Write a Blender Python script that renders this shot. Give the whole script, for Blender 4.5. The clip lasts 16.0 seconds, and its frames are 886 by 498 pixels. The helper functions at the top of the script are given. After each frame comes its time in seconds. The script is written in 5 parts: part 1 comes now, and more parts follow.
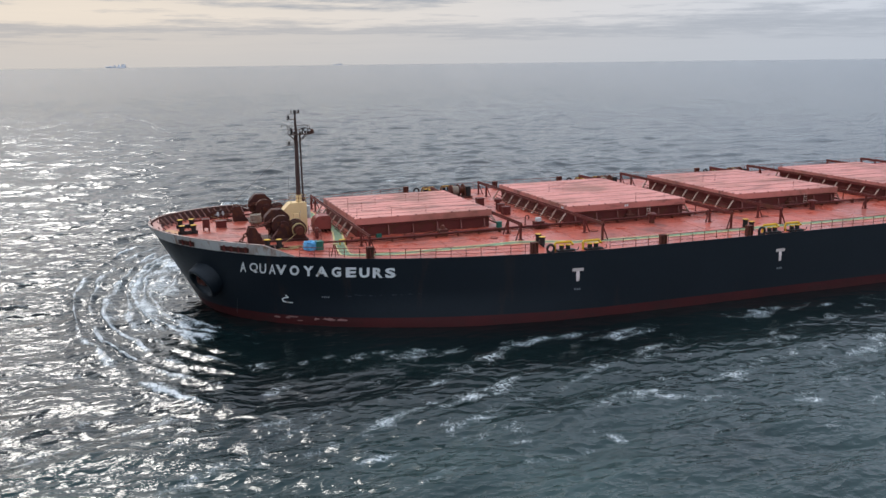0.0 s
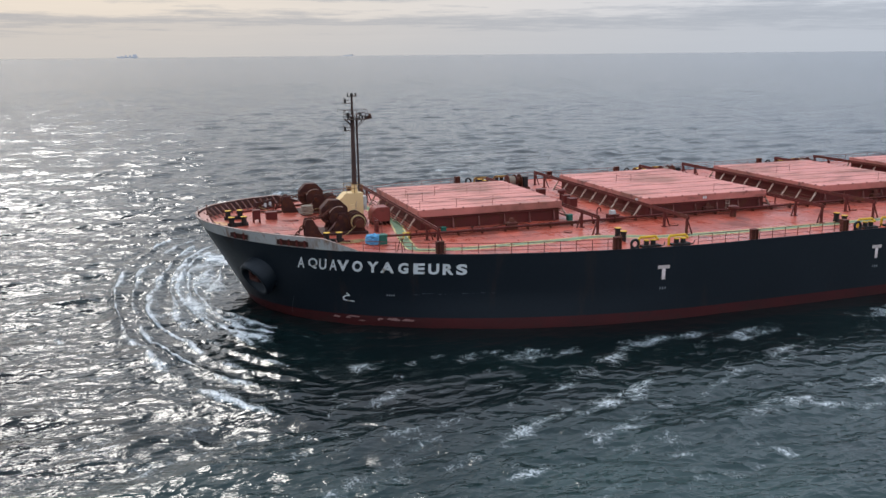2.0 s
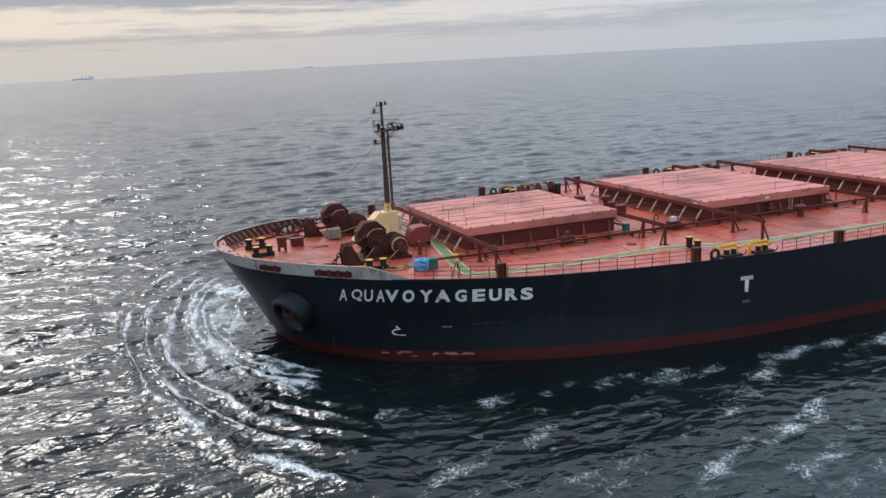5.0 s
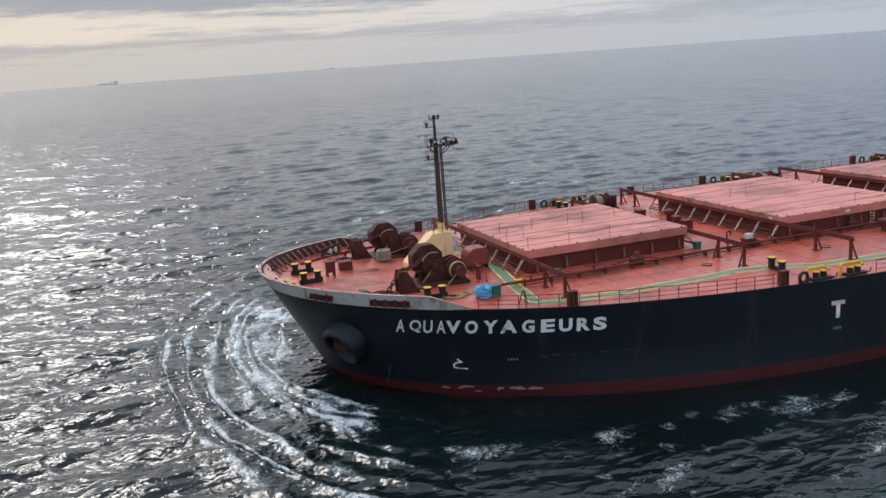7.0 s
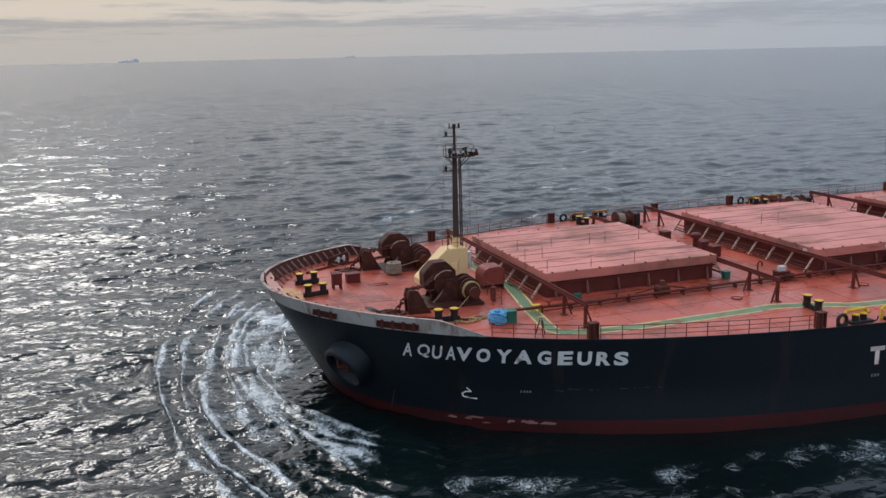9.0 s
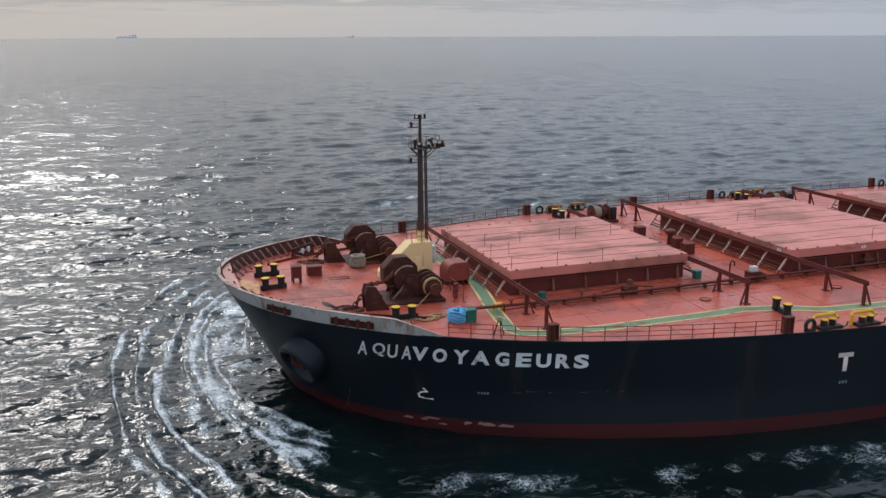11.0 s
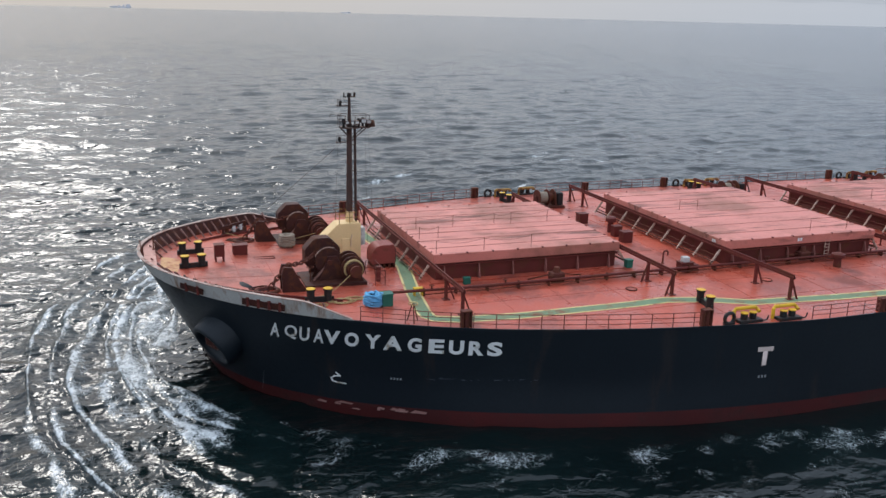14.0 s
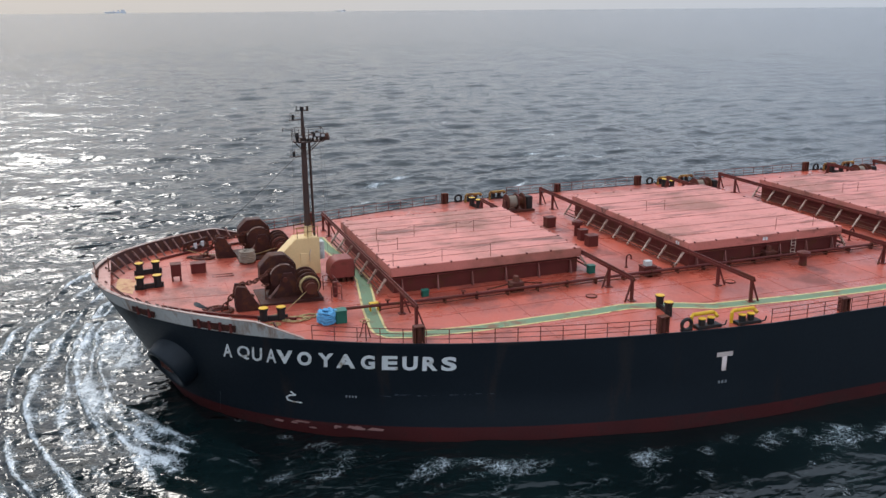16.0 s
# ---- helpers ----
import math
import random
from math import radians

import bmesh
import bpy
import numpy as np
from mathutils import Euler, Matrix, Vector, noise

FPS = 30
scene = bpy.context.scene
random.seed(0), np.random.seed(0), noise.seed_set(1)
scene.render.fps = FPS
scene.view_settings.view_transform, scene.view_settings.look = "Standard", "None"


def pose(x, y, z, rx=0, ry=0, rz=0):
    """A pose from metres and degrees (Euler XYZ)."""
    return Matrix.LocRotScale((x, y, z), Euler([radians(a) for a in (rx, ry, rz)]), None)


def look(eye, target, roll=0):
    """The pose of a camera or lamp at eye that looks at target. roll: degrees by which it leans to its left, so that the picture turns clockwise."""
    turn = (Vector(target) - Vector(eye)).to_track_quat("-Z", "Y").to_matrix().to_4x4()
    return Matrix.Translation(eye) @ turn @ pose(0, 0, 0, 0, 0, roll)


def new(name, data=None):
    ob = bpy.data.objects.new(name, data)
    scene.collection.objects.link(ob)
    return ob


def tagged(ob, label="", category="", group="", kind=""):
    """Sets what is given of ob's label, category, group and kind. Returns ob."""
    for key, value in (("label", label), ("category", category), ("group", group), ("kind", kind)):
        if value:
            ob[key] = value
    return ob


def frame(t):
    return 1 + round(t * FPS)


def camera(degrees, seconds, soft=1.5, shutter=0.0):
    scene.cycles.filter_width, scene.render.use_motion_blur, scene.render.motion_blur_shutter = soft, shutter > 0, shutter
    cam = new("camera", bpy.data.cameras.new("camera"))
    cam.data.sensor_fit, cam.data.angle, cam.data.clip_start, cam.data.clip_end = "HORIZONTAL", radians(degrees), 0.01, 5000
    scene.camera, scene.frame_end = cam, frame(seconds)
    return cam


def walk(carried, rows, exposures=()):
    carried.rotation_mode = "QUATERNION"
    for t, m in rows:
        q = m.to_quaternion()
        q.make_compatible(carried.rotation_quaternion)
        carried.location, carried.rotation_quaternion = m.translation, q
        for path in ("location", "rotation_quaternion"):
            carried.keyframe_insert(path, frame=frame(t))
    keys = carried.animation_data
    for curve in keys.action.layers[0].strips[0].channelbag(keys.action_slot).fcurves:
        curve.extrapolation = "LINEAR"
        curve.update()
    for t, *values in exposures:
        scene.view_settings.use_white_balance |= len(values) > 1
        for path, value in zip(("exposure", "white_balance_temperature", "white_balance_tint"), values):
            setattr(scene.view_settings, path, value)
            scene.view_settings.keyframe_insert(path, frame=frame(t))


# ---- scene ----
SPEED = 1.6  # the ship's way through the water, metres a second, towards -x
cam = camera(53.67, 16.0)
# seconds, eye in the ship's space, heading (from +y to the left), pitch, lean
PATH = [
    (0, -18.12, -98.72, 26.16, -19.82, -12.24, -0.64),
    (0.5, -19.07, -96.49, 25.92, -19.81, -12.61, -0.42),
    (1, -20.01, -94.22, 25.56, -19.56, -12.92, -0.24),
    (1.5, -20.80, -92.21, 25.26, -19.05, -12.96, -0.43),
    (2, -21.57, -90.24, 25.02, -19.24, -12.78, -0.48),
    (2.5, -22.48, -88.44, 24.75, -20.07, -12.47, -0.22),
    (3, -23.19, -86.47, 24.48, -20.78, -12.10, -0.37),
    (5.5, -25.91, -77.27, 24.73, -21.22, -12.37, -3.45),
    (6, -26.17, -75.56, 24.92, -20.81, -12.00, -3.62),
    (6.5, -26.32, -74.15, 25.34, -20.56, -12.25, -3.90),
    (7, -26.30, -72.66, 25.71, -19.91, -12.38, -4.00),
    (7.5, -26.09, -71.06, 26.00, -18.42, -12.19, -4.24),
    (8, -25.78, -70.01, 26.26, -17.76, -12.00, -4.93),
    (8.5, -25.43, -69.05, 26.49, -18.64, -12.20, -3.42),
    (9, -24.97, -68.30, 26.68, -19.20, -12.77, -1.24),
    (11.5, -20.91, -67.18, 27.18, -19.40, -13.99, 0.02),
    (12, -19.93, -67.27, 27.16, -19.45, -14.14, 0.42),
    (12.5, -19.03, -67.44, 27.21, -19.78, -14.41, 1.00),
    (13, -18.17, -67.58, 27.15, -19.96, -14.48, 1.39),
    (13.5, -17.28, -67.65, 27.19, -19.92, -14.82, 1.42),
    (14, -16.56, -67.78, 27.15, -20.04, -15.23, 1.49),
    (14.5, -15.59, -67.86, 27.46, -19.94, -15.70, 1.34),
    (15, -14.80, -67.98, 27.54, -19.85, -15.57, 1.16),
    (15.5, -13.97, -67.90, 27.98, -19.67, -15.54, 0.39),
    (16, -13.00, -68.04, 28.25, -19.86, -15.56, -0.41),
]


def aim(t, x, y, z, yaw, pitch, roll):
    a, b = radians(yaw), radians(pitch)
    eye = Vector((x - SPEED * t, y, z))
    return look(eye, eye + Vector((-math.sin(a) * math.cos(b), math.cos(a) * math.cos(b), math.sin(b))), roll)


walk(cam, [(row[0], aim(*row)) for row in PATH], [(0.0, 0.0), (3.0, 0.0), (6.0, 0.0), (7.0, -0.04), (8.0, -0.22), (9.0, -0.31), (10.2, -0.26), (11.5, -0.17), (13.0, -0.07), (14.0, -0.02), (16.0, 0.06)])

# ---- light ----
SUN_AZ, SUN_EL = -9.0, 40.0  # degrees from +y to the right, and up
sun_dir = Vector((math.sin(radians(SUN_AZ)) * math.cos(radians(SUN_EL)), math.cos(radians(SUN_AZ)) * math.cos(radians(SUN_EL)), math.sin(radians(SUN_EL))))
sun = new("sun", bpy.data.lights.new("sun", "SUN"))
sun.data.energy, sun.data.angle, sun.data.color = 1.5, radians(15.0), (1.0, 0.96, 0.91)
sun.matrix_world = look(sun_dir * 100, (0, 0, 0))
scene.view_settings.exposure = 0.0


class Net:
    """Short way to write shader nodes."""

    def __init__(self, tree):
        self.t = tree
        tree.nodes.clear()

    def n(self, kind, ins=None, **props):
        node = self.t.nodes.new("ShaderNode" + kind)
        for k, v in props.items():
            if k == "operation":
                node.operation = v
            elif k == "blend_type":
                node.blend_type = v
            elif k == "data_type":
                node.data_type = v
            elif k == "sky_type":
                node.sky_type = v
            elif k == "feature":
                node.feature = v
        for k, v in (ins or {}).items():
            sock = node.inputs[k]
            if isinstance(v, bpy.types.NodeSocket):
                self.t.links.new(v, sock)
            else:
                sock.default_value = v
        return node

    def math(self, op, a, b=0.0, clamp=False):
        node = self.n("Math", {0: a, 1: b}, operation=op)
        node.use_clamp = clamp
        return node.outputs[0]

    def mix(self, fac, a, b, how="MIX"):
        node = self.t.nodes.new("ShaderNodeMix")
        node.data_type, node.blend_type = "RGBA", how
        for sock, v in ((node.inputs[0], fac), (node.inputs[6], a), (node.inputs[7], b)):
            if isinstance(v, bpy.types.NodeSocket):
                self.t.links.new(v, sock)
            else:
                sock.default_value = v
        return node.outputs[2]

    def ramp(self, fac, stops):
        node = self.n("ValToRGB", {0: fac})
        el = node.color_ramp.elements
        while len(el) < len(stops):
            el.new(0.5)
        for e, (p, c) in zip(el, stops):
            e.position = p
            e.color = c if len(c) == 4 else (*c, 1)
        return node.outputs[0]

    def noise(self, vec, scale, detail=4.0, rough=0.55, out=0):
        ins = {"Scale": scale, "Detail": detail, "Roughness": rough}
        if vec is not None:
            ins["Vector"] = vec
        return self.n("TexNoise", ins).outputs[out]

    def maprange(self, v, a, b, c, d):
        return self.n("MapRange", {0: v, 1: a, 2: b, 3: c, 4: d}).outputs[0]


def make_world():
    w = bpy.data.worlds.new("world")
    scene.world = w
    w.use_nodes = True
    n = Net(w.node_tree)
    d = n.n("TexCoord").outputs["Generated"]
    s = n.n("SeparateXYZ", {0: d})
    up = n.math("MAXIMUM", s.outputs[2], 0.004)
    v = n.n("CombineXYZ", {0: s.outputs[0], 1: s.outputs[1], 2: up}).outputs[0]
    sky = n.n("TexSky", sky_type="NISHITA")
    sky.sun_disc = False
    sky.sun_elevation, sky.sun_rotation = radians(SUN_EL), radians(SUN_AZ)
    sky.air_density, sky.dust_density, sky.ozone_density = 1.0, 2.0, 1.0
    # stratus in a level layer, seen edge on near the horizon
    lift = n.math("ADD", up, 0.035)
    px, py = n.math("DIVIDE", s.outputs[0], lift), n.math("DIVIDE", s.outputs[1], lift)
    flat = n.n("CombineXYZ", {0: n.math("MULTIPLY", px, 0.20), 1: n.math("MULTIPLY", py, 0.21), 2: 3.1}).outputs[0]
    broad = n.noise(flat, 0.8, 6.0, 0.6)
    fine = n.noise(flat, 3.4, 8.0, 0.68)
    body = n.math("ADD", n.math("MULTIPLY", broad, 0.62), n.math("MULTIPLY", fine, 0.38))
    cover = n.maprange(body, 0.45, 0.54, 0.0, 0.55)
    # near the horizon the layer lies in long level banks
    level = n.math("ADD", up, n.math("MULTIPLY", n.math("SUBTRACT", n.math("ADD", n.math("MULTIPLY", broad, 0.55), n.math("MULTIPLY", fine, 0.45)), 0.5), 0.115))
    banks = n.ramp(n.math("MULTIPLY", level, 8.0), [(0.0, (0.30,) * 3), (0.17, (0.42,) * 3), (0.235, (0.80,) * 3), (0.30, (0.55,) * 3), (0.37, (0.04,) * 3), (0.49, (0.10,) * 3), (0.57, (0.85,) * 3), (0.72, (1.0,) * 3), (0.95, (0.7,) * 3)])
    cover = n.mix(n.maprange(up, 0.11, 0.20, 0.0, 1.0), banks, cover)
    toward = n.n("VectorMath", {0: v, 1: sun_dir}, operation="DOT_PRODUCT").outputs["Value"]
    glow = n.math("POWER", n.math("MAXIMUM", toward, 0.0), 8.0)
    wide = n.math("POWER", n.math("MAXIMUM", toward, 0.0), 3.6)
    core = n.math("POWER", n.math("MAXIMUM", toward, 0.0), 40.0)
    warm = n.math("MULTIPLY", wide, n.maprange(up, 0.10, 0.32, 1.0, 0.0))
    pale = n.mix(glow, (6.3, 7.0, 8.1, 1), (4.9, 5.2, 5.6, 1))
    thin = n.mix(warm, pale, (11.6, 8.6, 4.9, 1))
    thick = n.mix(wide, (3.6, 4.1, 4.9, 1), (2.2, 2.4, 2.95, 1))
    cloud = n.mix(cover, thin, thick)
    cloud = n.mix(1.0, cloud, n.mix(core, (0, 0, 0, 1), (4.0, 3.8, 3.5, 1)), "ADD")
    # the layer is thicker, and the light yellower, towards the horizon
    high = n.ramp(up, [(0.0, (0.31, 0.31, 0.315)), (0.085, (0.31, 0.31, 0.315)), (0.14, (0.58, 0.60, 0.62)), (0.22, (0.60, 0.62, 0.65)), (0.36, (0.52, 0.54, 0.565)), (0.60, (0.54, 0.565, 0.595)), (0.82, (0.72, 0.76, 0.81)), (1.0, (0.72, 0.76, 0.81))])
    cloud = n.mix(1.0, cloud, n.mix(1.0, high, (3.0, 3.0, 3.0, 1), "MULTIPLY"), "MULTIPLY")
    low = n.math("SUBTRACT", 1.0, n.math("MULTIPLY", up, 22.0, True))
    cloud = n.mix(n.math("MULTIPLY", low, 0.85), cloud, n.mix(wide, (4.9, 5.5, 6.4, 1), (7.0, 5.5, 3.7, 1)))
    total = n.mix(0.92, sky.outputs[0], cloud)
    bg = n.n("Background", {"Color": total, "Strength": 0.105})
    n.t.links.new(bg.outputs[0], n.n("OutputWorld").inputs[0])


make_world()

# ---- materials ----


def paint(name, a, b, rough=0.5, metal=0.0, grain=3.0, rust=0.0, rust_scale=0.5, bump=0.15, streak=False, rust_col=(0.13, 0.045, 0.02), wet=0.0, drag=None, spec=0.2, stain=None):
    """Painted steel: two tones in large patches, fine grain, and rust where asked."""
    m = bpy.data.materials.new(name)
    m.use_nodes = True
    n = Net(m.node_tree)
    # each piece has its own wear
    own = n.n("VectorMath", {0: n.n("ObjectInfo").outputs["Random"], 1: (37.0, 91.0, 53.0)}, operation="MULTIPLY").outputs[0]
    co = n.n("VectorMath", {0: n.n("TexCoord").outputs["Object"], 1: own}, operation="ADD").outputs[0]
    big = n.noise(co, grain * 0.12, 5.0, 0.6)
    small = n.noise(co, grain * 4.0, 4.0, 0.6)
    col = n.mix(n.maprange(big, 0.35, 0.68, 0, 1), (*a, 1), (*b, 1))
    col = n.mix(n.maprange(small, 0.3, 0.7, 0.0, 0.35), col, (*(c * 0.55 for c in a), 1))
    r = n.math("ADD", n.math("MULTIPLY", small, 0.25), rough - 0.12)
    if wet:
        damp = n.maprange(n.noise(co, 0.33, 5.0, 0.6), 0.42, 0.6, 0.0, wet)
        r = n.math("SUBTRACT", r, n.math("MULTIPLY", damp, 0.3))
        col = n.mix(n.math("MULTIPLY", damp, 0.45), col, (*(c * 0.45 for c in a), 1))
    if stain:
        spots = n.math("ADD", n.noise(co, stain[0], 7.0, 0.66), n.math("MULTIPLY", n.noise(co, stain[0] * 9.0, 4.0, 0.6), 0.12))
        f = n.maprange(spots, 0.52, 0.70, 0.0, stain[1])
        col = n.mix(f, col, (*stain[2], 1))
        r = n.math("ADD", r, n.math("MULTIPLY", f, 0.2))
    if rust:
        vec = co
        if drag:
            vec = n.n("VectorMath", {0: co, 1: drag}, operation="MULTIPLY").outputs[0]
        if streak:
            vec = n.n("VectorMath", {0: co, 1: (1.0, 1.0, 0.12)}, operation="MULTIPLY").outputs[0]
        rn = n.noise(vec, rust_scale, 8.0, 0.68)
        f = n.maprange(rn, 0.62 - rust * 0.22, 0.72 - rust * 0.16, 0.0, 0.85)
        col = n.mix(f, col, n.mix(small, (*rust_col, 1), (*(c * 0.5 for c in rust_col), 1)))
        r = n.math("ADD", r, n.math("MULTIPLY", f, 0.25))
    bm = n.n("Bump", {"Strength": bump, "Distance": 0.02, "Height": small})
    p = n.n("BsdfPrincipled", {"Base Color": col, "Roughness": r, "Metallic": metal, "Specular IOR Level": spec, "Normal": bm.outputs[0]})
    n.t.links.new(p.outputs[0], n.n("OutputMaterial").inputs[0])
    return m


def water_material(name="sea_water", gain=1.0, lee=True):
    """Sea water with foam where the mesh's value "foam" asks for it."""
    m = bpy.data.materials.new(name)
    m.use_nodes = True
    n = Net(m.node_tree)
    co = n.n("TexCoord").outputs["Object"]
    st = n.n("VectorMath", {0: co, 1: (0.68, 1.0, 1.0)}, operation="MULTIPLY").outputs[0]
    where = n.n("SeparateXYZ", {0: co})
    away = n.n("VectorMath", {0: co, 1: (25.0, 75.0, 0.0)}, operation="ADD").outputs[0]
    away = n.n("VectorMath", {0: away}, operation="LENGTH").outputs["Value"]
    bend = n.n("VectorMath", {0: st, 1: n.n("VectorMath", {0: n.noise(st, 0.16, 2.0, 0.5, out=1), 1: (1.6, 1.6, 0.0)}, operation="MULTIPLY").outputs[0]}, operation="ADD").outputs[0]

    def crests(vec, scale, detail):
        # pointed crests and round troughs
        v = n.math("ABSOLUTE", n.math("SUBTRACT", n.math("MULTIPLY", n.noise(vec, scale, detail, 0.55), 2.0), 1.0))
        return n.math("SUBTRACT", 1.0, v)

    roll = n.math("MULTIPLY", crests(bend, 0.17, 2.0), n.maprange(away, 110.0, 320.0, 0.0, 0.38))
    lengths = n.n("VectorMath", {0: co, 1: (0.32, 1.0, 1.0)}, operation="MULTIPLY").outputs[0]
    swell = n.math("ADD", n.math("MULTIPLY", crests(lengths, 0.055, 3.0), n.maprange(away, 220.0, 700.0, 0.0, 1.3)), n.math("MULTIPLY", crests(lengths, 0.014, 3.0), n.maprange(away, 600.0, 2200.0, 0.0, 5.0)))
    chop = n.math("MULTIPLY", crests(bend, 0.46, 1.6), n.maprange(away, 70.0, 170.0, 0.36 * gain, 0.22 * gain))
    ripple = n.math("MULTIPLY", n.noise(st, 1.7, 2.6, 0.55), n.maprange(away, 70.0, 170.0, 0.14 * gain, 0.10 * gain))
    fine = n.math("MULTIPLY", n.noise(co, 6.0, 1.5, 0.5), 0.016)
    h = n.math("ADD", n.math("ADD", n.math("ADD", roll, swell), chop), n.math("ADD", ripple, fine))
    strength = 1.0
    if lee:
        # calmer water in the lee of the hull
        band = n.math("MULTIPLY", n.maprange(where.outputs[1], -41.0, -29.0, 0.0, 1.0), n.maprange(where.outputs[1], 15.0, 30.0, 1.0, 0.0))
        band = n.math("MULTIPLY", band, n.maprange(where.outputs[0], -32.0, -6.0, 0.0, 1.0))
        strength = n.math("SUBTRACT", 1.0, n.math("MULTIPLY", band, 0.75))
    else:
        band = n.math("MULTIPLY", n.maprange(where.outputs[1], 2.0, -14.0, 0.0, 1.0), n.maprange(where.outputs[0], -17.0, -7.0, 0.0, 1.0))
        strength = n.math("SUBTRACT", 1.0, n.math("MULTIPLY", band, 0.7))
    bm = n.n("Bump", {"Strength": strength, "Distance": 1.0, "Height": h})
    tint = n.noise(co, 0.035, 5.0, 0.6)
    col = n.mix(n.maprange(tint, 0.36, 0.64, 0, 1), (0.0012, 0.0036, 0.0040, 1), (0.0040, 0.0110, 0.0110, 1))
    if lee:
        # hull shade and reflection put into the colour: dark alongside, paler further out
        col = n.mix(n.maprange(where.outputs[1], -33.0, -46.0, 0.0, 0.75), col, n.mix(n.maprange(tint, 0.36, 0.64, 0, 1), (0.009, 0.023, 0.023, 1), (0.024, 0.052, 0.049, 1)))
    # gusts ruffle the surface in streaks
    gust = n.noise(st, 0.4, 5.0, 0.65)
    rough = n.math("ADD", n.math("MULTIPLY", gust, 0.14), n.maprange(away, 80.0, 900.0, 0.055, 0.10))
    d = n.n("Attribute")
    d.attribute_name = "foam"
    dens = d.outputs["Fac"]
    # air beaten into the water makes it paler
    col = n.mix(n.maprange(dens, 0.28, 0.9, 0.0, 0.4), col, (0.10, 0.15, 0.15, 1))
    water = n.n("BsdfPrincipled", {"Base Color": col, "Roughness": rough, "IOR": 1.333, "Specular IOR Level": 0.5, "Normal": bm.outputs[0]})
    # foam: a torn net of bubbles, thick on the crests
    warp = n.n("VectorMath", {0: co, 1: n.n("VectorMath", {0: n.noise(co, 0.9, 4.0, 0.65, out=1), 1: (1.2, 1.2, 1.2)}, operation="MULTIPLY").outputs[0]}, operation="ADD").outputs[0]
    lace = None
    for sc, w in ((1.9, 0.07), (4.6, 0.10)):
        v = n.n("TexVoronoi", {"Vector": warp, "Scale": sc}, feature="DISTANCE_TO_EDGE").outputs[0]
        k = n.maprange(v, 0.0, w, 1.0, 0.0)
        lace = k if lace is None else n.math("MAXIMUM", lace, n.math("MULTIPLY", k, 0.85))
    torn = n.noise(warp, 0.6, 7.0, 0.66)
    speck = n.noise(co, 9.0, 4.0, 0.7)
    sum_ = n.math("ADD", n.math("MULTIPLY", dens, 1.3), n.math("ADD", n.math("MULTIPLY", n.math("SUBTRACT", torn, 0.5), 1.5), n.math("MULTIPLY", lace, 0.42)))
    mask = n.maprange(sum_, 0.74, 1.10, 0.0, 1.0)
    mask = n.math("MULTIPLY", mask, n.maprange(speck, 0.3, 0.55, 0.45, 1.0))
    mask = n.math("MULTIPLY", mask, n.maprange(dens, 0.02, 0.15, 0.0, 1.0))
    white = n.mix(speck, (0.50, 0.54, 0.55, 1), (0.82, 0.84, 0.84, 1))
    foam = n.n("BsdfPrincipled", {"Base Color": white, "Roughness": 0.6, "Normal": bm.outputs[0]})
    both = n.n("MixShader", {0: mask, 1: water.outputs[0], 2: foam.outputs[0]})
    n.t.links.new(both.outputs[0], n.n("OutputMaterial").inputs[0])
    return m


M = {
    "navy": paint("navy_hull_paint", (0.0056, 0.0090, 0.0130), (0.0080, 0.0120, 0.0165), 0.45, grain=1.2, rust=0.18, rust_scale=0.35, bump=0.1, streak=True, rust_col=(0.03, 0.022, 0.02), spec=0.24),
    "boot": paint("red_boot_paint", (0.060, 0.008, 0.008), (0.04, 0.007, 0.007), 0.55, spec=0.25, grain=2.0, rust=0.3, rust_scale=0.8, rust_col=(0.05, 0.02, 0.018)),
    "deck": paint("red_deck_paint", (0.50, 0.094, 0.053), (0.41, 0.074, 0.042), 0.40, spec=0.36, grain=1.6, rust=0.42, rust_scale=0.25, bump=0.2, rust_col=(0.22, 0.06, 0.045), wet=0.55, stain=(0.16, 0.5, (0.17, 0.040, 0.026))),
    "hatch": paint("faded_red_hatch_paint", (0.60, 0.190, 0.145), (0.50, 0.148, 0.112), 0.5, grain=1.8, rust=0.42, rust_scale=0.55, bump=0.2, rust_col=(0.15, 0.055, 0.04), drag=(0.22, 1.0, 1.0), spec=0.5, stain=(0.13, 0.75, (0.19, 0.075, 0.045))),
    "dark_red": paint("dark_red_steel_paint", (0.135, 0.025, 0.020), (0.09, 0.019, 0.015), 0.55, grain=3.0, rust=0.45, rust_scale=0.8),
    "rust": paint("rusty_red_steel", (0.115, 0.028, 0.020), (0.065, 0.018, 0.013), 0.7, grain=5.0, rust=0.8, rust_scale=1.5, bump=0.4),
    "white": paint("weathered_white_paint", (0.50, 0.48, 0.45), (0.38, 0.36, 0.33), 0.5, grain=2.0, rust=0.42, rust_scale=0.9, streak=True, rust_col=(0.26, 0.12, 0.055)),
    "letter": paint("white_lettering_paint", (0.72, 0.72, 0.70), (0.60, 0.60, 0.58), 0.5, spec=0.4, grain=4.0, rust=0.38, rust_scale=1.1, rust_col=(0.30, 0.22, 0.12)),
    "cream": paint("cream_house_paint", (0.85, 0.60, 0.30), (0.74, 0.51, 0.25), 0.5, grain=3.0, rust=0.25, rust_scale=0.9, streak=True),
    "mast": paint("dark_brown_mast_paint", (0.075, 0.046, 0.038), (0.052, 0.033, 0.028), 0.6, grain=5.0, rust=0.5, rust_scale=1.2),
}

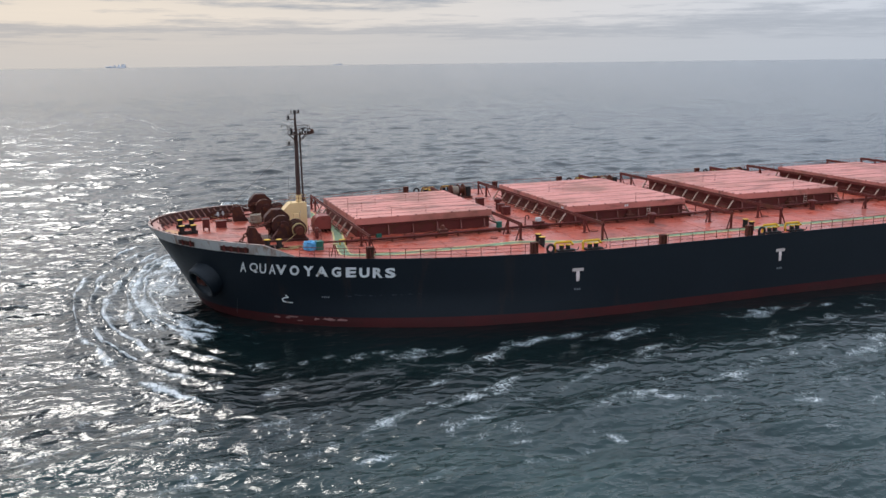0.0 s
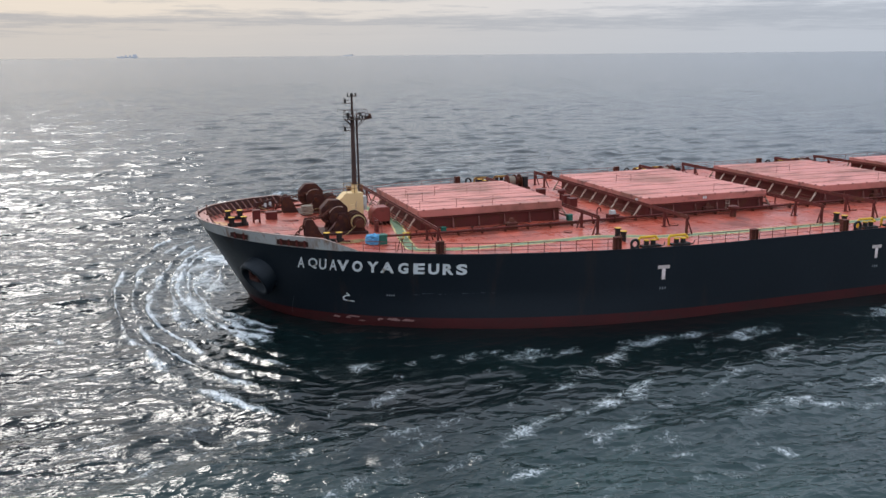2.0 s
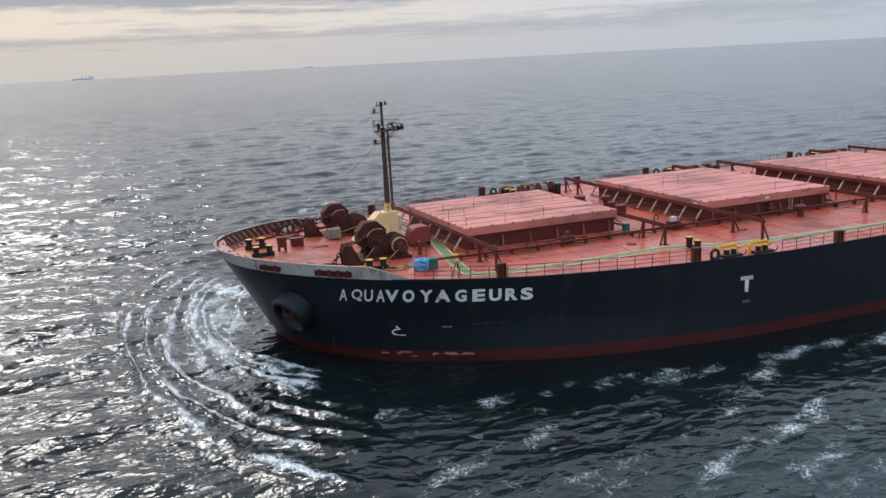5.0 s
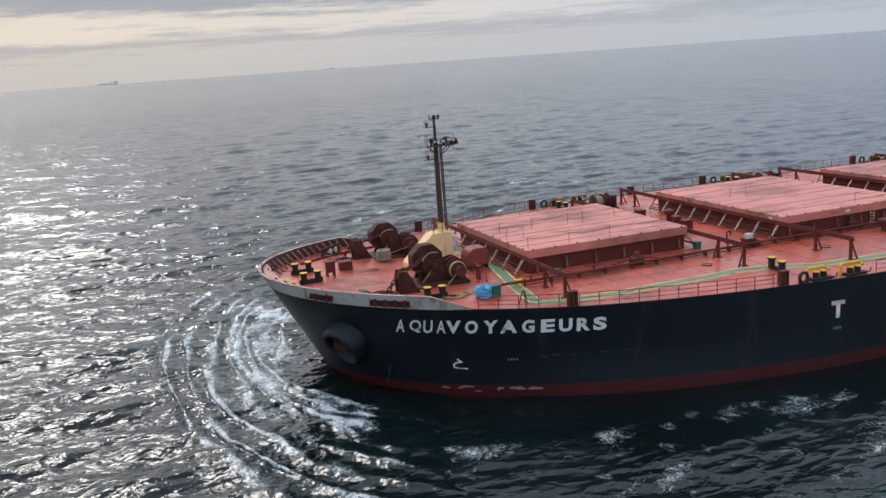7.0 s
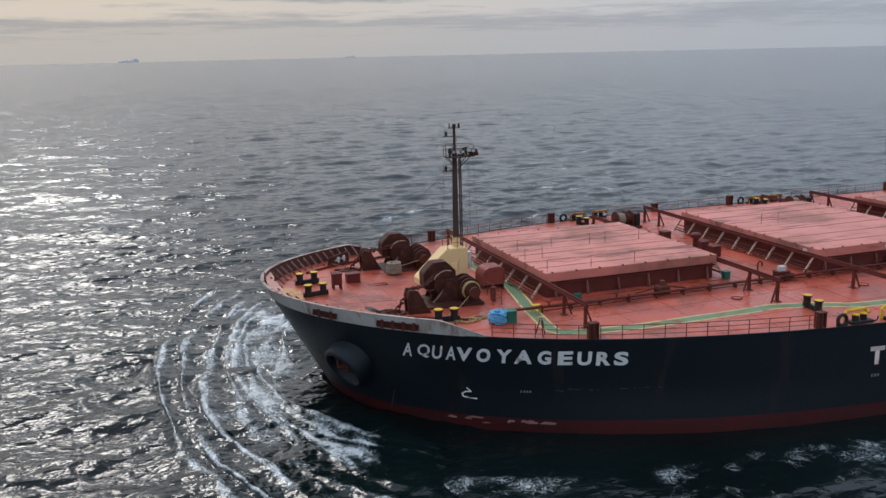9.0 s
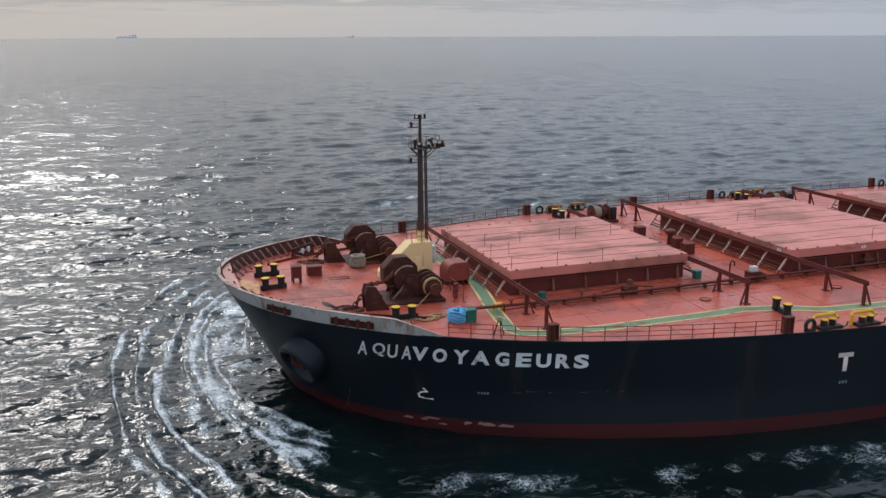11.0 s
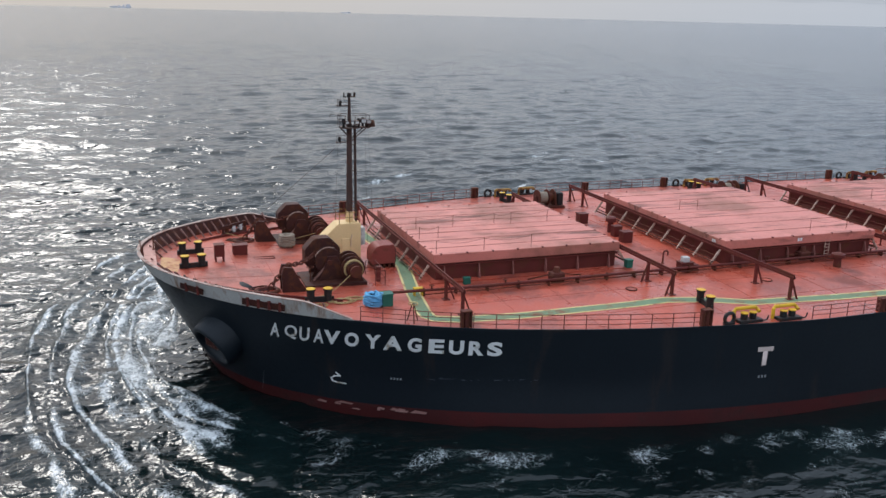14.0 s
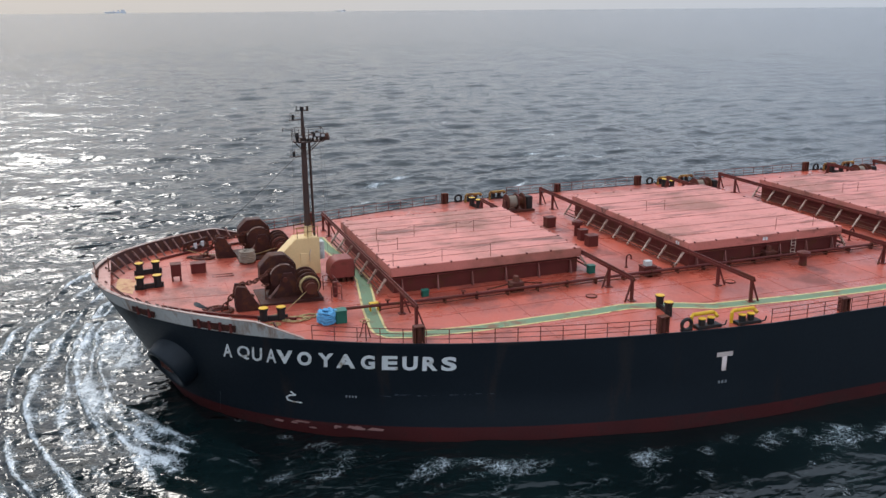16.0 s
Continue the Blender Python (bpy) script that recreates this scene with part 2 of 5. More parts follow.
# ---- making things ----
M.update(
    black=paint("black_steel_paint", (0.018, 0.017, 0.017), (0.03, 0.026, 0.024), 0.5, grain=6.0, rust=0.3, rust_scale=2.0),
    yellow=paint("yellow_safety_paint", (0.72, 0.42, 0.03), (0.60, 0.34, 0.03), 0.5, grain=5.0, rust=0.3, rust_scale=2.0),
    green=paint("green_walkway_paint", (0.13, 0.22, 0.12), (0.17, 0.20, 0.11), 0.55, grain=2.0, rust=0.4, rust_scale=0.6, rust_col=(0.26, 0.10, 0.06)),
    line=paint("yellow_line_paint", (0.62, 0.50, 0.22), (0.54, 0.41, 0.18), 0.55, grain=3.0, rust=0.35, rust_scale=0.8, rust_col=(0.32, 0.12, 0.07)),
    bar=paint("pale_worn_steel", (0.60, 0.44, 0.35), (0.44, 0.27, 0.21), 0.55, grain=5.0, rust=0.5, rust_scale=2.0),
    blue_rope=paint("blue_polymer_rope", (0.10, 0.33, 0.55), (0.18, 0.46, 0.70), 0.75, grain=12.0, bump=0.8),
    grey_rope=paint("weathered_grey_rope", (0.30, 0.24, 0.18), (0.22, 0.17, 0.13), 0.85, grain=12.0, bump=0.8),
    grey=paint("pale_grey_cabinet_paint", (0.55, 0.55, 0.52), (0.46, 0.46, 0.44), 0.45, grain=4.0, rust=0.2),
    box_green=paint("green_box_paint", (0.02, 0.11, 0.075), (0.03, 0.14, 0.10), 0.5, grain=4.0, rust=0.2),
    rubber=paint("black_rubber", (0.02, 0.02, 0.02), (0.03, 0.03, 0.03), 0.8, grain=8.0, bump=0.4),
)
M["stay"] = paint("pale_red_stay_paint", (0.30, 0.12, 0.10), (0.22, 0.08, 0.065), 0.6, grain=4.0, rust=0.4, rust_scale=1.5)
SHIP = []  # all that travels with the ship


def part(name, bm, material, parent, label="", smooth=False):
    """Links a bmesh as one mesh object under a thing or a part."""
    me = bpy.data.meshes.new(name)
    bm.to_mesh(me)
    bm.free()
    if smooth:
        for p in me.polygons:
            p.use_smooth = True
    me.materials.append(M[material] if isinstance(material, str) else material)
    ob = new(name, me)
    ob.parent = parent
    return tagged(ob, label)


def share(name, me, parent, m, label=""):
    """Another object on the same mesh."""
    ob = new(name, me)
    ob.parent = parent
    ob.matrix_basis = m
    return tagged(ob, label)


def thing(name, label, category, at=(0, 0, 0), turn=0.0, group="", kind="", aboard=True):
    ob = new(name)
    ob.empty_display_size = 0.3
    ob.matrix_basis = pose(*at, 0, 0, turn)
    if aboard:
        SHIP.append(ob)
    return tagged(ob, label, category, group, kind)


def box(bm, x0, x1, y0, y1, z0, z1, bevel=0.0):
    r = bmesh.ops.create_cube(bm, size=1.0, matrix=Matrix.LocRotScale(((x0 + x1) / 2, (y0 + y1) / 2, (z0 + z1) / 2), None, (x1 - x0, y1 - y0, z1 - z0)))
    if bevel:
        edges = list({e for v in r["verts"] for e in v.link_edges})
        bmesh.ops.bevel(bm, geom=edges, offset=bevel, segments=2, profile=0.5, affect="EDGES")
    return bm


def rod(bm, a, b, r, r2=None, seg=8, caps=True):
    a, b = Vector(a), Vector(b)
    d = b - a
    m = Matrix.Translation((a + b) / 2) @ d.to_track_quat("Z", "Y").to_matrix().to_4x4()
    bmesh.ops.create_cone(bm, cap_ends=caps, segments=seg, radius1=r, radius2=r if r2 is None else r2, depth=d.length, matrix=m)
    return bm


def beam(bm, a, b, w, h):
    """A square bar from a to b."""
    a, b = Vector(a), Vector(b)
    d = b - a
    m = Matrix.Translation((a + b) / 2) @ d.to_track_quat("Z", "Y").to_matrix().to_4x4() @ Matrix.Diagonal((w, h, d.length, 1))
    bmesh.ops.create_cube(bm, size=1.0, matrix=m)
    return bm


def tube(bm, pts, r, seg=8):
    """One bent round bar through the points."""
    pts = [Vector(p) for p in pts]
    loops = []
    side = None
    for i, p in enumerate(pts):
        d = (pts[min(i + 1, len(pts) - 1)] - pts[max(i - 1, 0)]).normalized()
        if side is None:
            side = d.orthogonal().normalized()
        side = (side - d * side.dot(d)).normalized()
        up = d.cross(side)
        loops.append([bm.verts.new(p + r * (math.cos(2 * math.pi * k / seg) * side + math.sin(2 * math.pi * k / seg) * up)) for k in range(seg)])
    for a, b in zip(loops, loops[1:]):
        for k in range(seg):
            bm.faces.new((a[k], a[(k + 1) % seg], b[(k + 1) % seg], b[k]))
    bm.faces.new(loops[0][::-1])
    bm.faces.new(loops[-1])
    return bm


def sweep(bm, outline, y0, y1, axis="y"):
    """A closed outline in the x-z plane drawn out from y0 to y1 (or y-z from x0 to x1)."""
    put = (lambda u, w, v: (u, w, v)) if axis == "y" else (lambda u, w, v: (w, u, v))
    a = [bm.verts.new(put(u, y0, v)) for u, v in outline]
    b = [bm.verts.new(put(u, y1, v)) for u, v in outline]
    n = len(outline)
    bm.faces.new(a)
    bm.faces.new(b[::-1])
    for i in range(n):
        bm.faces.new((a[i], b[i], b[(i + 1) % n], a[(i + 1) % n]))
    bmesh.ops.recalc_face_normals(bm, faces=bm.faces)
    return bm


B = bmesh.new

# ---- the ship's form ----
HALF, FULL_X, STERN = 22.6, 30.5, 150.0


def stem_x(z):
    return -11.5 - 0.55 * max(z, -0.8)


def half_breadth(x, z):
    s = stem_x(z)
    if x <= s:
        return 0.0
    u = min(1.0, (x - s) / (FULL_X - s))
    fine = 1 - 0.034 * min(1.0, max(0.0, (28.0 - x) / 20.0)) * min(1.0, max(0.0, z / 3.0))
    return HALF * fine * math.sqrt(1 - (1 - u) ** 2)


def deck_edge_z(x):
    return 7.0 + 0.95 * (max(0.0, 8.0 - x) / 24.0) ** 1.6


def deck_z(x, y):
    b = max(half_breadth(x, 7.2), 0.5)
    return deck_edge_z(x) + 0.35 * (HALF / 22.6) * (b / HALF) * (1 - min(1.0, abs(y) / b) ** 2)


def bulwark_h(x):
    return 1.0 * min(1.0, max(0.0, (-3.2 - x) / 3.0))


def shell(bm, side, lo, hi, out=0.0, aft=STERN, rows=8):
    """The ship's side between the heights lo(x) and hi(x), bow to stern."""
    qs = [(i / 40) ** 2 for i in range(41)]
    grid = []
    for j in range(rows + 1):
        line = []
        for q in qs:
            z = 4.0
            for _ in range(6):
                x = stem_x(z) + (FULL_X - stem_x(z)) * q
                z = lo(x) + (hi(x) - lo(x)) * j / rows
            line.append(bm.verts.new((x, side * (half_breadth(x, z) + out), z)))
        for x in (60.0, 100.0, aft):
            line.append(bm.verts.new((x, side * (HALF + out), lo(x) + (hi(x) - lo(x)) * j / rows)))
        grid.append(line)
    for r0, r1 in zip(grid, grid[1:]):
        for i in range(len(r0) - 1):
            f = (r0[i], r0[i + 1], r1[i + 1], r1[i])
            bm.faces.new(f if side < 0 else f[::-1])
    return bm


carrier = thing("bulk_carrier", "large laden bulk carrier with navy hull and red deck", "ship")


def build_hull():
    bm = B()
    for side in (-1, 1):
        shell(bm, side, lambda x: 1.0, deck_edge_z, rows=7)
    box(bm, STERN - 0.02, STERN + 0.3, -HALF, HALF, 1.0, 7.0)
    bmesh.ops.remove_doubles(bm, verts=bm.verts, dist=0.01)
    part("hull_side", bm, "navy", carrier, "navy blue painted steel hull plating with scuffs", smooth=True)
    bm = B()
    for side in (-1, 1):
        shell(bm, side, lambda x: -3.0, lambda x: 1.0, rows=5)
    box(bm, STERN - 0.02, STERN + 0.3, -HALF, HALF, -3.0, 1.0)
    bmesh.ops.remove_doubles(bm, verts=bm.verts, dist=0.01)
    part("boot_topping", bm, "boot", carrier, "dull red boot topping at the waterline", smooth=True)
    # deck plating with camber
    bm = B()
    lines = []
    xs = [stem_x(7.9) + 0.02 + (FULL_X - stem_x(7.9)) * (i / 40) ** 2 for i in range(41)] + [60.0, 100.0, STERN]
    for x in xs:
        b = half_breadth(x, deck_edge_z(x)) + 0.02
        lines.append([bm.verts.new((x, b * k / 12, deck_z(x, b * k / 12 * 0.999))) for k in range(-12, 13)])
    for a, b in zip(lines, lines[1:]):
        for k in range(24):
            bm.faces.new((a[k], b[k], b[k + 1], a[k + 1]))
    bmesh.ops.recalc_face_normals(bm, faces=bm.faces)
    part("deck_plating", bm, "deck", carrier, "red painted steel weather deck, worn and damp", smooth=True)
    # bulwark round the bow
    for side, name in ((-1, "port"), (1, "starboard")):
        bm = B()
        hi = lambda x: deck_edge_z(x) + bulwark_h(x)
        n = 46
        rows = []
        for i in range(n + 1):
            q = (i / n) ** 2
            line = []
            for out, top in ((0.03, 0), (0.03, 1), (-0.12, 1), (-0.12, 0)):
                z = 8.0
                for _ in range(6):
                    x = stem_x(z) + (-3.2 - stem_x(z)) * q
                    z = deck_edge_z(x) + (bulwark_h(x) + 0.012 if top else -0.02)
                b = half_breadth(x, z)
                nx = -0.6 * math.exp(-(x - stem_x(z)) / 2.0)
                line.append(bm.verts.new((x + (out * 0.8 * nx if out > 0 else 0.14 * -nx), side * max(0.0, b + out), z)))
            rows.append(line)
        for a, b in zip(rows, rows[1:]):
            for k in range(4):
                bm.faces.new((a[k], b[k], b[(k + 1) % 4], a[(k + 1) % 4]))
        bmesh.ops.recalc_face_normals(bm, faces=bm.faces)
        part("bulwark", bm, "white", carrier, "white painted bow bulwark streaked with rust", smooth=False)


build_hull()


def cargo_hatch(x0, x1, half, top=9.4):
    t = thing("cargo_hatch", "closed faded red steel cargo hatch cover on a tall coaming", "hatch", (x0, 0, deck_z(x0, 0)), group="cargo hatches along the deck")
    z0 = t.location.z
    L, H = x1 - x0, top - z0
    bm = B()
    for a, b, c, d in ((0.25, L - 0.25, -half + 0.2, -half + 0.35), (0.25, L - 0.25, half - 0.35, half - 0.2), (0.25, 0.4, -half + 0.35, half - 0.35), (L - 0.4, L - 0.25, -half + 0.35, half - 0.35)):
        box(bm, a, b, c, d, -0.6, H - 0.75)
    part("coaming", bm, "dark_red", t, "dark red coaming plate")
    for s in (-1, 1):
        bm = B()
        lo, hi = (-half, -0.03) if s < 0 else (0.03, half)
        box(bm, 0, L, lo, hi, H - 0.75, H, 0.05)
        part("cover_panel", bm, "hatch", t)
    bm = B()
    sweep(bm, [(0, -0.45), (0.55, -0.45), (0.10, H - 0.85), (0, H - 0.85)], -0.04, 0.04, axis="x")
    stay = bm
    k = 0
    n = max(4, round(L / 2.6))
    me = None
    for i in range(n):
        x = 0.9 + (L - 1.8) * i / (n - 1)
        for s in (-1, 1):
            m = Matrix.Translation((x, s * (half - 0.2), 0)) @ Matrix.Diagonal((1, s, 1, 1))
            if me is None:
                ob = part("coaming_stay", stay, "stay", t)
                me = ob.data
                ob.matrix_basis = m
            else:
                share("coaming_stay", me, t, m)
    return t


HATCHES = [(4.55, 20.55, 7.96)] + [(29.3 + 23.35 * k, 45.15 + 23.35 * k, 10.02) for k in range(5)]
for h in HATCHES:
    cargo_hatch(*h)


def foremast():
    base = 10.35
    t = thing("foremast", "tall dark brown foremast with lamp platform and ladder", "mast", (0, 0, base))
    top = 20.8 - base
    bm = rod(B(), (0, 0, -0.1), (0, 0, 7.9), 0.27, 0.20, 14)
    rod(bm, (0, 0, 7.9), (0, 0, top - 0.35), 0.15, 0.10, 10)
    rod(bm, (0, 0, 7.85), (0, 0, 8.0), 0.24, seg=12)
    part("pole", bm, "mast", t)
    part("foot", rod(B(), (0, 0, -0.05), (0, 0, 0.9), 0.34, 0.30, 14), "cream", t, "cream painted mast foot")
    # ladder abaft the pole
    bm = B()
    for y in (-0.2, 0.2):
        rod(bm, (0.52, y, 0.0), (0.45, y, 7.9), 0.06, seg=6)
    for k in range(24):
        rod(bm, (0.52 - 0.003 * k, -0.2, 0.3 + 0.32 * k), (0.52 - 0.003 * k, 0.2, 0.3 + 0.32 * k), 0.022, seg=5)
    for z in (2.0, 4.2, 6.3):
        rod(bm, (0.0, 0, z), (0.5, 0, z), 0.04, seg=6)
    part("ladder", bm, "mast", t)
    # lamp platform
    pz = 18.1 - base
    bm = B()
    rod(bm, (0, 0, pz - 0.08), (0, 0, pz), 0.85, seg=12)
    box(bm, 0.2, 1.55, -0.55, 0.55, pz - 0.08, pz)
    plat = part("platform", bm, "mast", t)
    bm = B()
    pts = [(-0.85, -0.3, 0), (-0.5, -0.75, 0), (0.3, -0.75, 0), (1.5, -0.5, 0), (1.5, 0.5, 0), (0.3, 0.75, 0), (-0.5, 0.75, 0), (-0.85, 0.3, 0)]
    for a, b in zip(pts, pts[1:] + pts[:1]):
        rod(bm, (a[0], a[1], pz), (a[0], a[1], pz + 0.95), 0.025, seg=5)
        for h in (0.5, 0.95):
            rod(bm, (a[0], a[1], pz + h), (b[0], b[1], pz + h), 0.02, seg=5)
    part("guard_rail", bm, "mast", plat)
    for x, y in ((-0.55, -0.4), (0.7, -0.3), (1.15, 0.25)):
        bm = rod(B(), (x, y, pz), (x, y, pz + 0.35), 0.1, seg=8)
        rod(bm, (x, y, pz + 0.35), (x, y, pz + 0.7), 0.17, 0.12, 10)
        part("lamp", bm, "black", plat, "black navigation lamp")
    for x, y, z, w in ((0.45, -0.62, 0.28, 0.34), (1.0, -0.6, 0.36, 0.42), (1.45, -0.45, 0.30, 0.36), (-0.35, -0.66, 0.30, 0.30)):
        bm = box(B(), x - w / 2, x + w / 2, y - 0.14, y + 0.14, pz + z - 0.02, pz + z + w * 0.8, 0.03)
        rod(bm, (x, y, pz - 0.02), (x, y, pz + z), 0.035, seg=6)
        flood = part("floodlight", bm, "mast", plat)
        part("lamp_glass", box(B(), x - w / 2 + 0.04, x + w / 2 - 0.04, y - 0.16, y - 0.142, pz + z + 0.03, pz + z + w * 0.8 - 0.05), "grey", flood)
    bm = rod(B(), (1.3, -0.1, pz + 0.1), (1.95, -0.35, pz + 0.3), 0.2, 0.3, 14)
    part("horn", bm, "mast", plat, "dark flared fog horn")
    for y in (-0.35, 0.35):
        part("bracket", rod(B(), (0.1, y, pz - 1.1), (1.3, y, pz - 0.05), 0.04, seg=6), "mast", t)
        part("bracket", rod(B(), (-0.1, y, pz - 0.7), (-0.75, y, pz - 0.05), 0.035, seg=6), "mast", t)
    # small lamp shelves higher and lower
    for z, x, lab in ((19.75 - base, -0.55, ""), (16.9 - base, -0.6, "")):
        bm = B()
        rod(bm, (0, 0, z), (x * 1.6, -0.1, z), 0.04, seg=6)
        box(bm, x * 1.6 - 0.15, x * 0.6, -0.3, 0.2, z - 0.03, z + 0.02)
        sh = part("lamp_shelf", bm, "mast", t)
        bm = rod(B(), (x * 1.35, -0.1, z + 0.02), (x * 1.35, -0.1, z + 0.42), 0.11, seg=8)
        part("lamp", bm, "black", sh)
        bm = B()
        for h in (0.3, 0.55):
            rod(bm, (x * 1.8, -0.3, z + h), (x * 0.4, -0.3, z + h), 0.018, seg=5)
        rod(bm, (x * 1.8, -0.3, z), (x * 1.8, -0.3, z + 0.55), 0.018, seg=5)
        part("guard_rail", bm, "mast", sh)
    bm = rod(B(), (0, 0, top - 0.4), (0, 0, top - 0.05), 0.16, 0.16, 8)
    box(bm, -0.5, 0.5, -0.05, 0.05, top - 0.4, top - 0.32)
    rod(bm, (0.42, 0, top - 0.35), (0.42, 0, top - 0.02), 0.1, seg=8)
    rod(bm, (-0.42, 0, top - 0.35), (-0.42, 0, top), 0.05, seg=6)
    part("masthead_lamp", bm, "black", t)
    bm = rod(B(), (-0.85, -0.2, pz + 0.9), (-1.6, -0.3, pz + 1.05), 0.02, seg=5)
    rod(bm, (-1.6, -0.3, pz + 1.05), (-1.62, -0.3, pz + 0.8), 0.03, seg=5)
    part("aerial", bm, "mast", t)
    part("stay_wire", rod(B(), (-0.2, 0.0, pz - 0.9), (-8.6, 5.2, 8.3 - base), 0.012, seg=4), "mast", t)
    for x, y in ((1.4, -0.5), (-0.8, 0.3), (1.4, 0.5)):
        part("halyard", rod(B(), (x, y, pz), (x * 1.3, y * 2.2, 0.1 - (0.0 if abs(x) < 1 else 2.2)), 0.008, seg=4), "mast", t)
    return t


foremast()

# ---- deck fittings ----


def ring(bm, R, r, m, seg=20, sub=8, sx=1.0):
    """A torus in the x-y plane, laid by m; sx stretches it along x."""
    loops = []
    for i in range(seg):
        a = 2 * math.pi * i / seg
        loops.append([bm.verts.new(m @ Vector(((R + r * math.cos(2 * math.pi * k / sub)) * math.cos(a) * sx, (R + r * math.cos(2 * math.pi * k / sub)) * math.sin(a), r * math.sin(2 * math.pi * k / sub)))) for k in range(sub)])
    for a, b in zip(loops, loops[1:] + loops[:1]):
        for k in range(sub):
            bm.faces.new((a[k], b[k], b[(k + 1) % sub], a[(k + 1) % sub]))
    return bm


def on_deck(x, y, dz=0.0):
    return (x, y, deck_z(x, y) + dz)


def edge_y(x, inset=0.0):
    return half_breadth(x, deck_edge_z(x)) - inset


# dark rusty steel; its tone also holds the shade on the bulwark lining
M["rust_and_shade"] = paint("dark_steel_and_shade", (0.062, 0.017, 0.013), (0.040, 0.013, 0.010), 0.6, grain=5.0, rust=0.6, rust_scale=1.5, bump=0.4)
# pale tone: worn steel, with light caught by the rib edges painted in
M["rib"] = paint("worn_and_lit_rib", (0.30, 0.17, 0.14), (0.20, 0.09, 0.075), 0.6, grain=5.0, rust=0.5, rust_scale=1.5)
M["tan_rope"] = paint("tan_hemp_rope", (0.42, 0.30, 0.14), (0.32, 0.22, 0.10), 0.85, grain=12.0, bump=0.8)
M["old_yellow"] = paint("rust_stained_yellow_paint", (0.42, 0.25, 0.06), (0.30, 0.15, 0.045), 0.6, grain=4.0, rust=0.85, rust_scale=1.6)
M["plate"] = paint("pale_pink_plate_paint", (0.50, 0.25, 0.20), (0.42, 0.18, 0.14), 0.5, grain=4.0, rust=0.3, rust_scale=1.5)
M["cap"] = paint("rusting_white_cap", (0.46, 0.36, 0.31), (0.30, 0.17, 0.13), 0.6, grain=4.0, rust=0.5, rust_scale=1.2, rust_col=(0.2, 0.07, 0.04))


M["patch"] = paint("worn_ochre_deck_paint", (0.58, 0.33, 0.12), (0.50, 0.20, 0.11), 0.5, grain=4.0, rust=0.5, rust_scale=0.9, rust_col=(0.40, 0.11, 0.08))


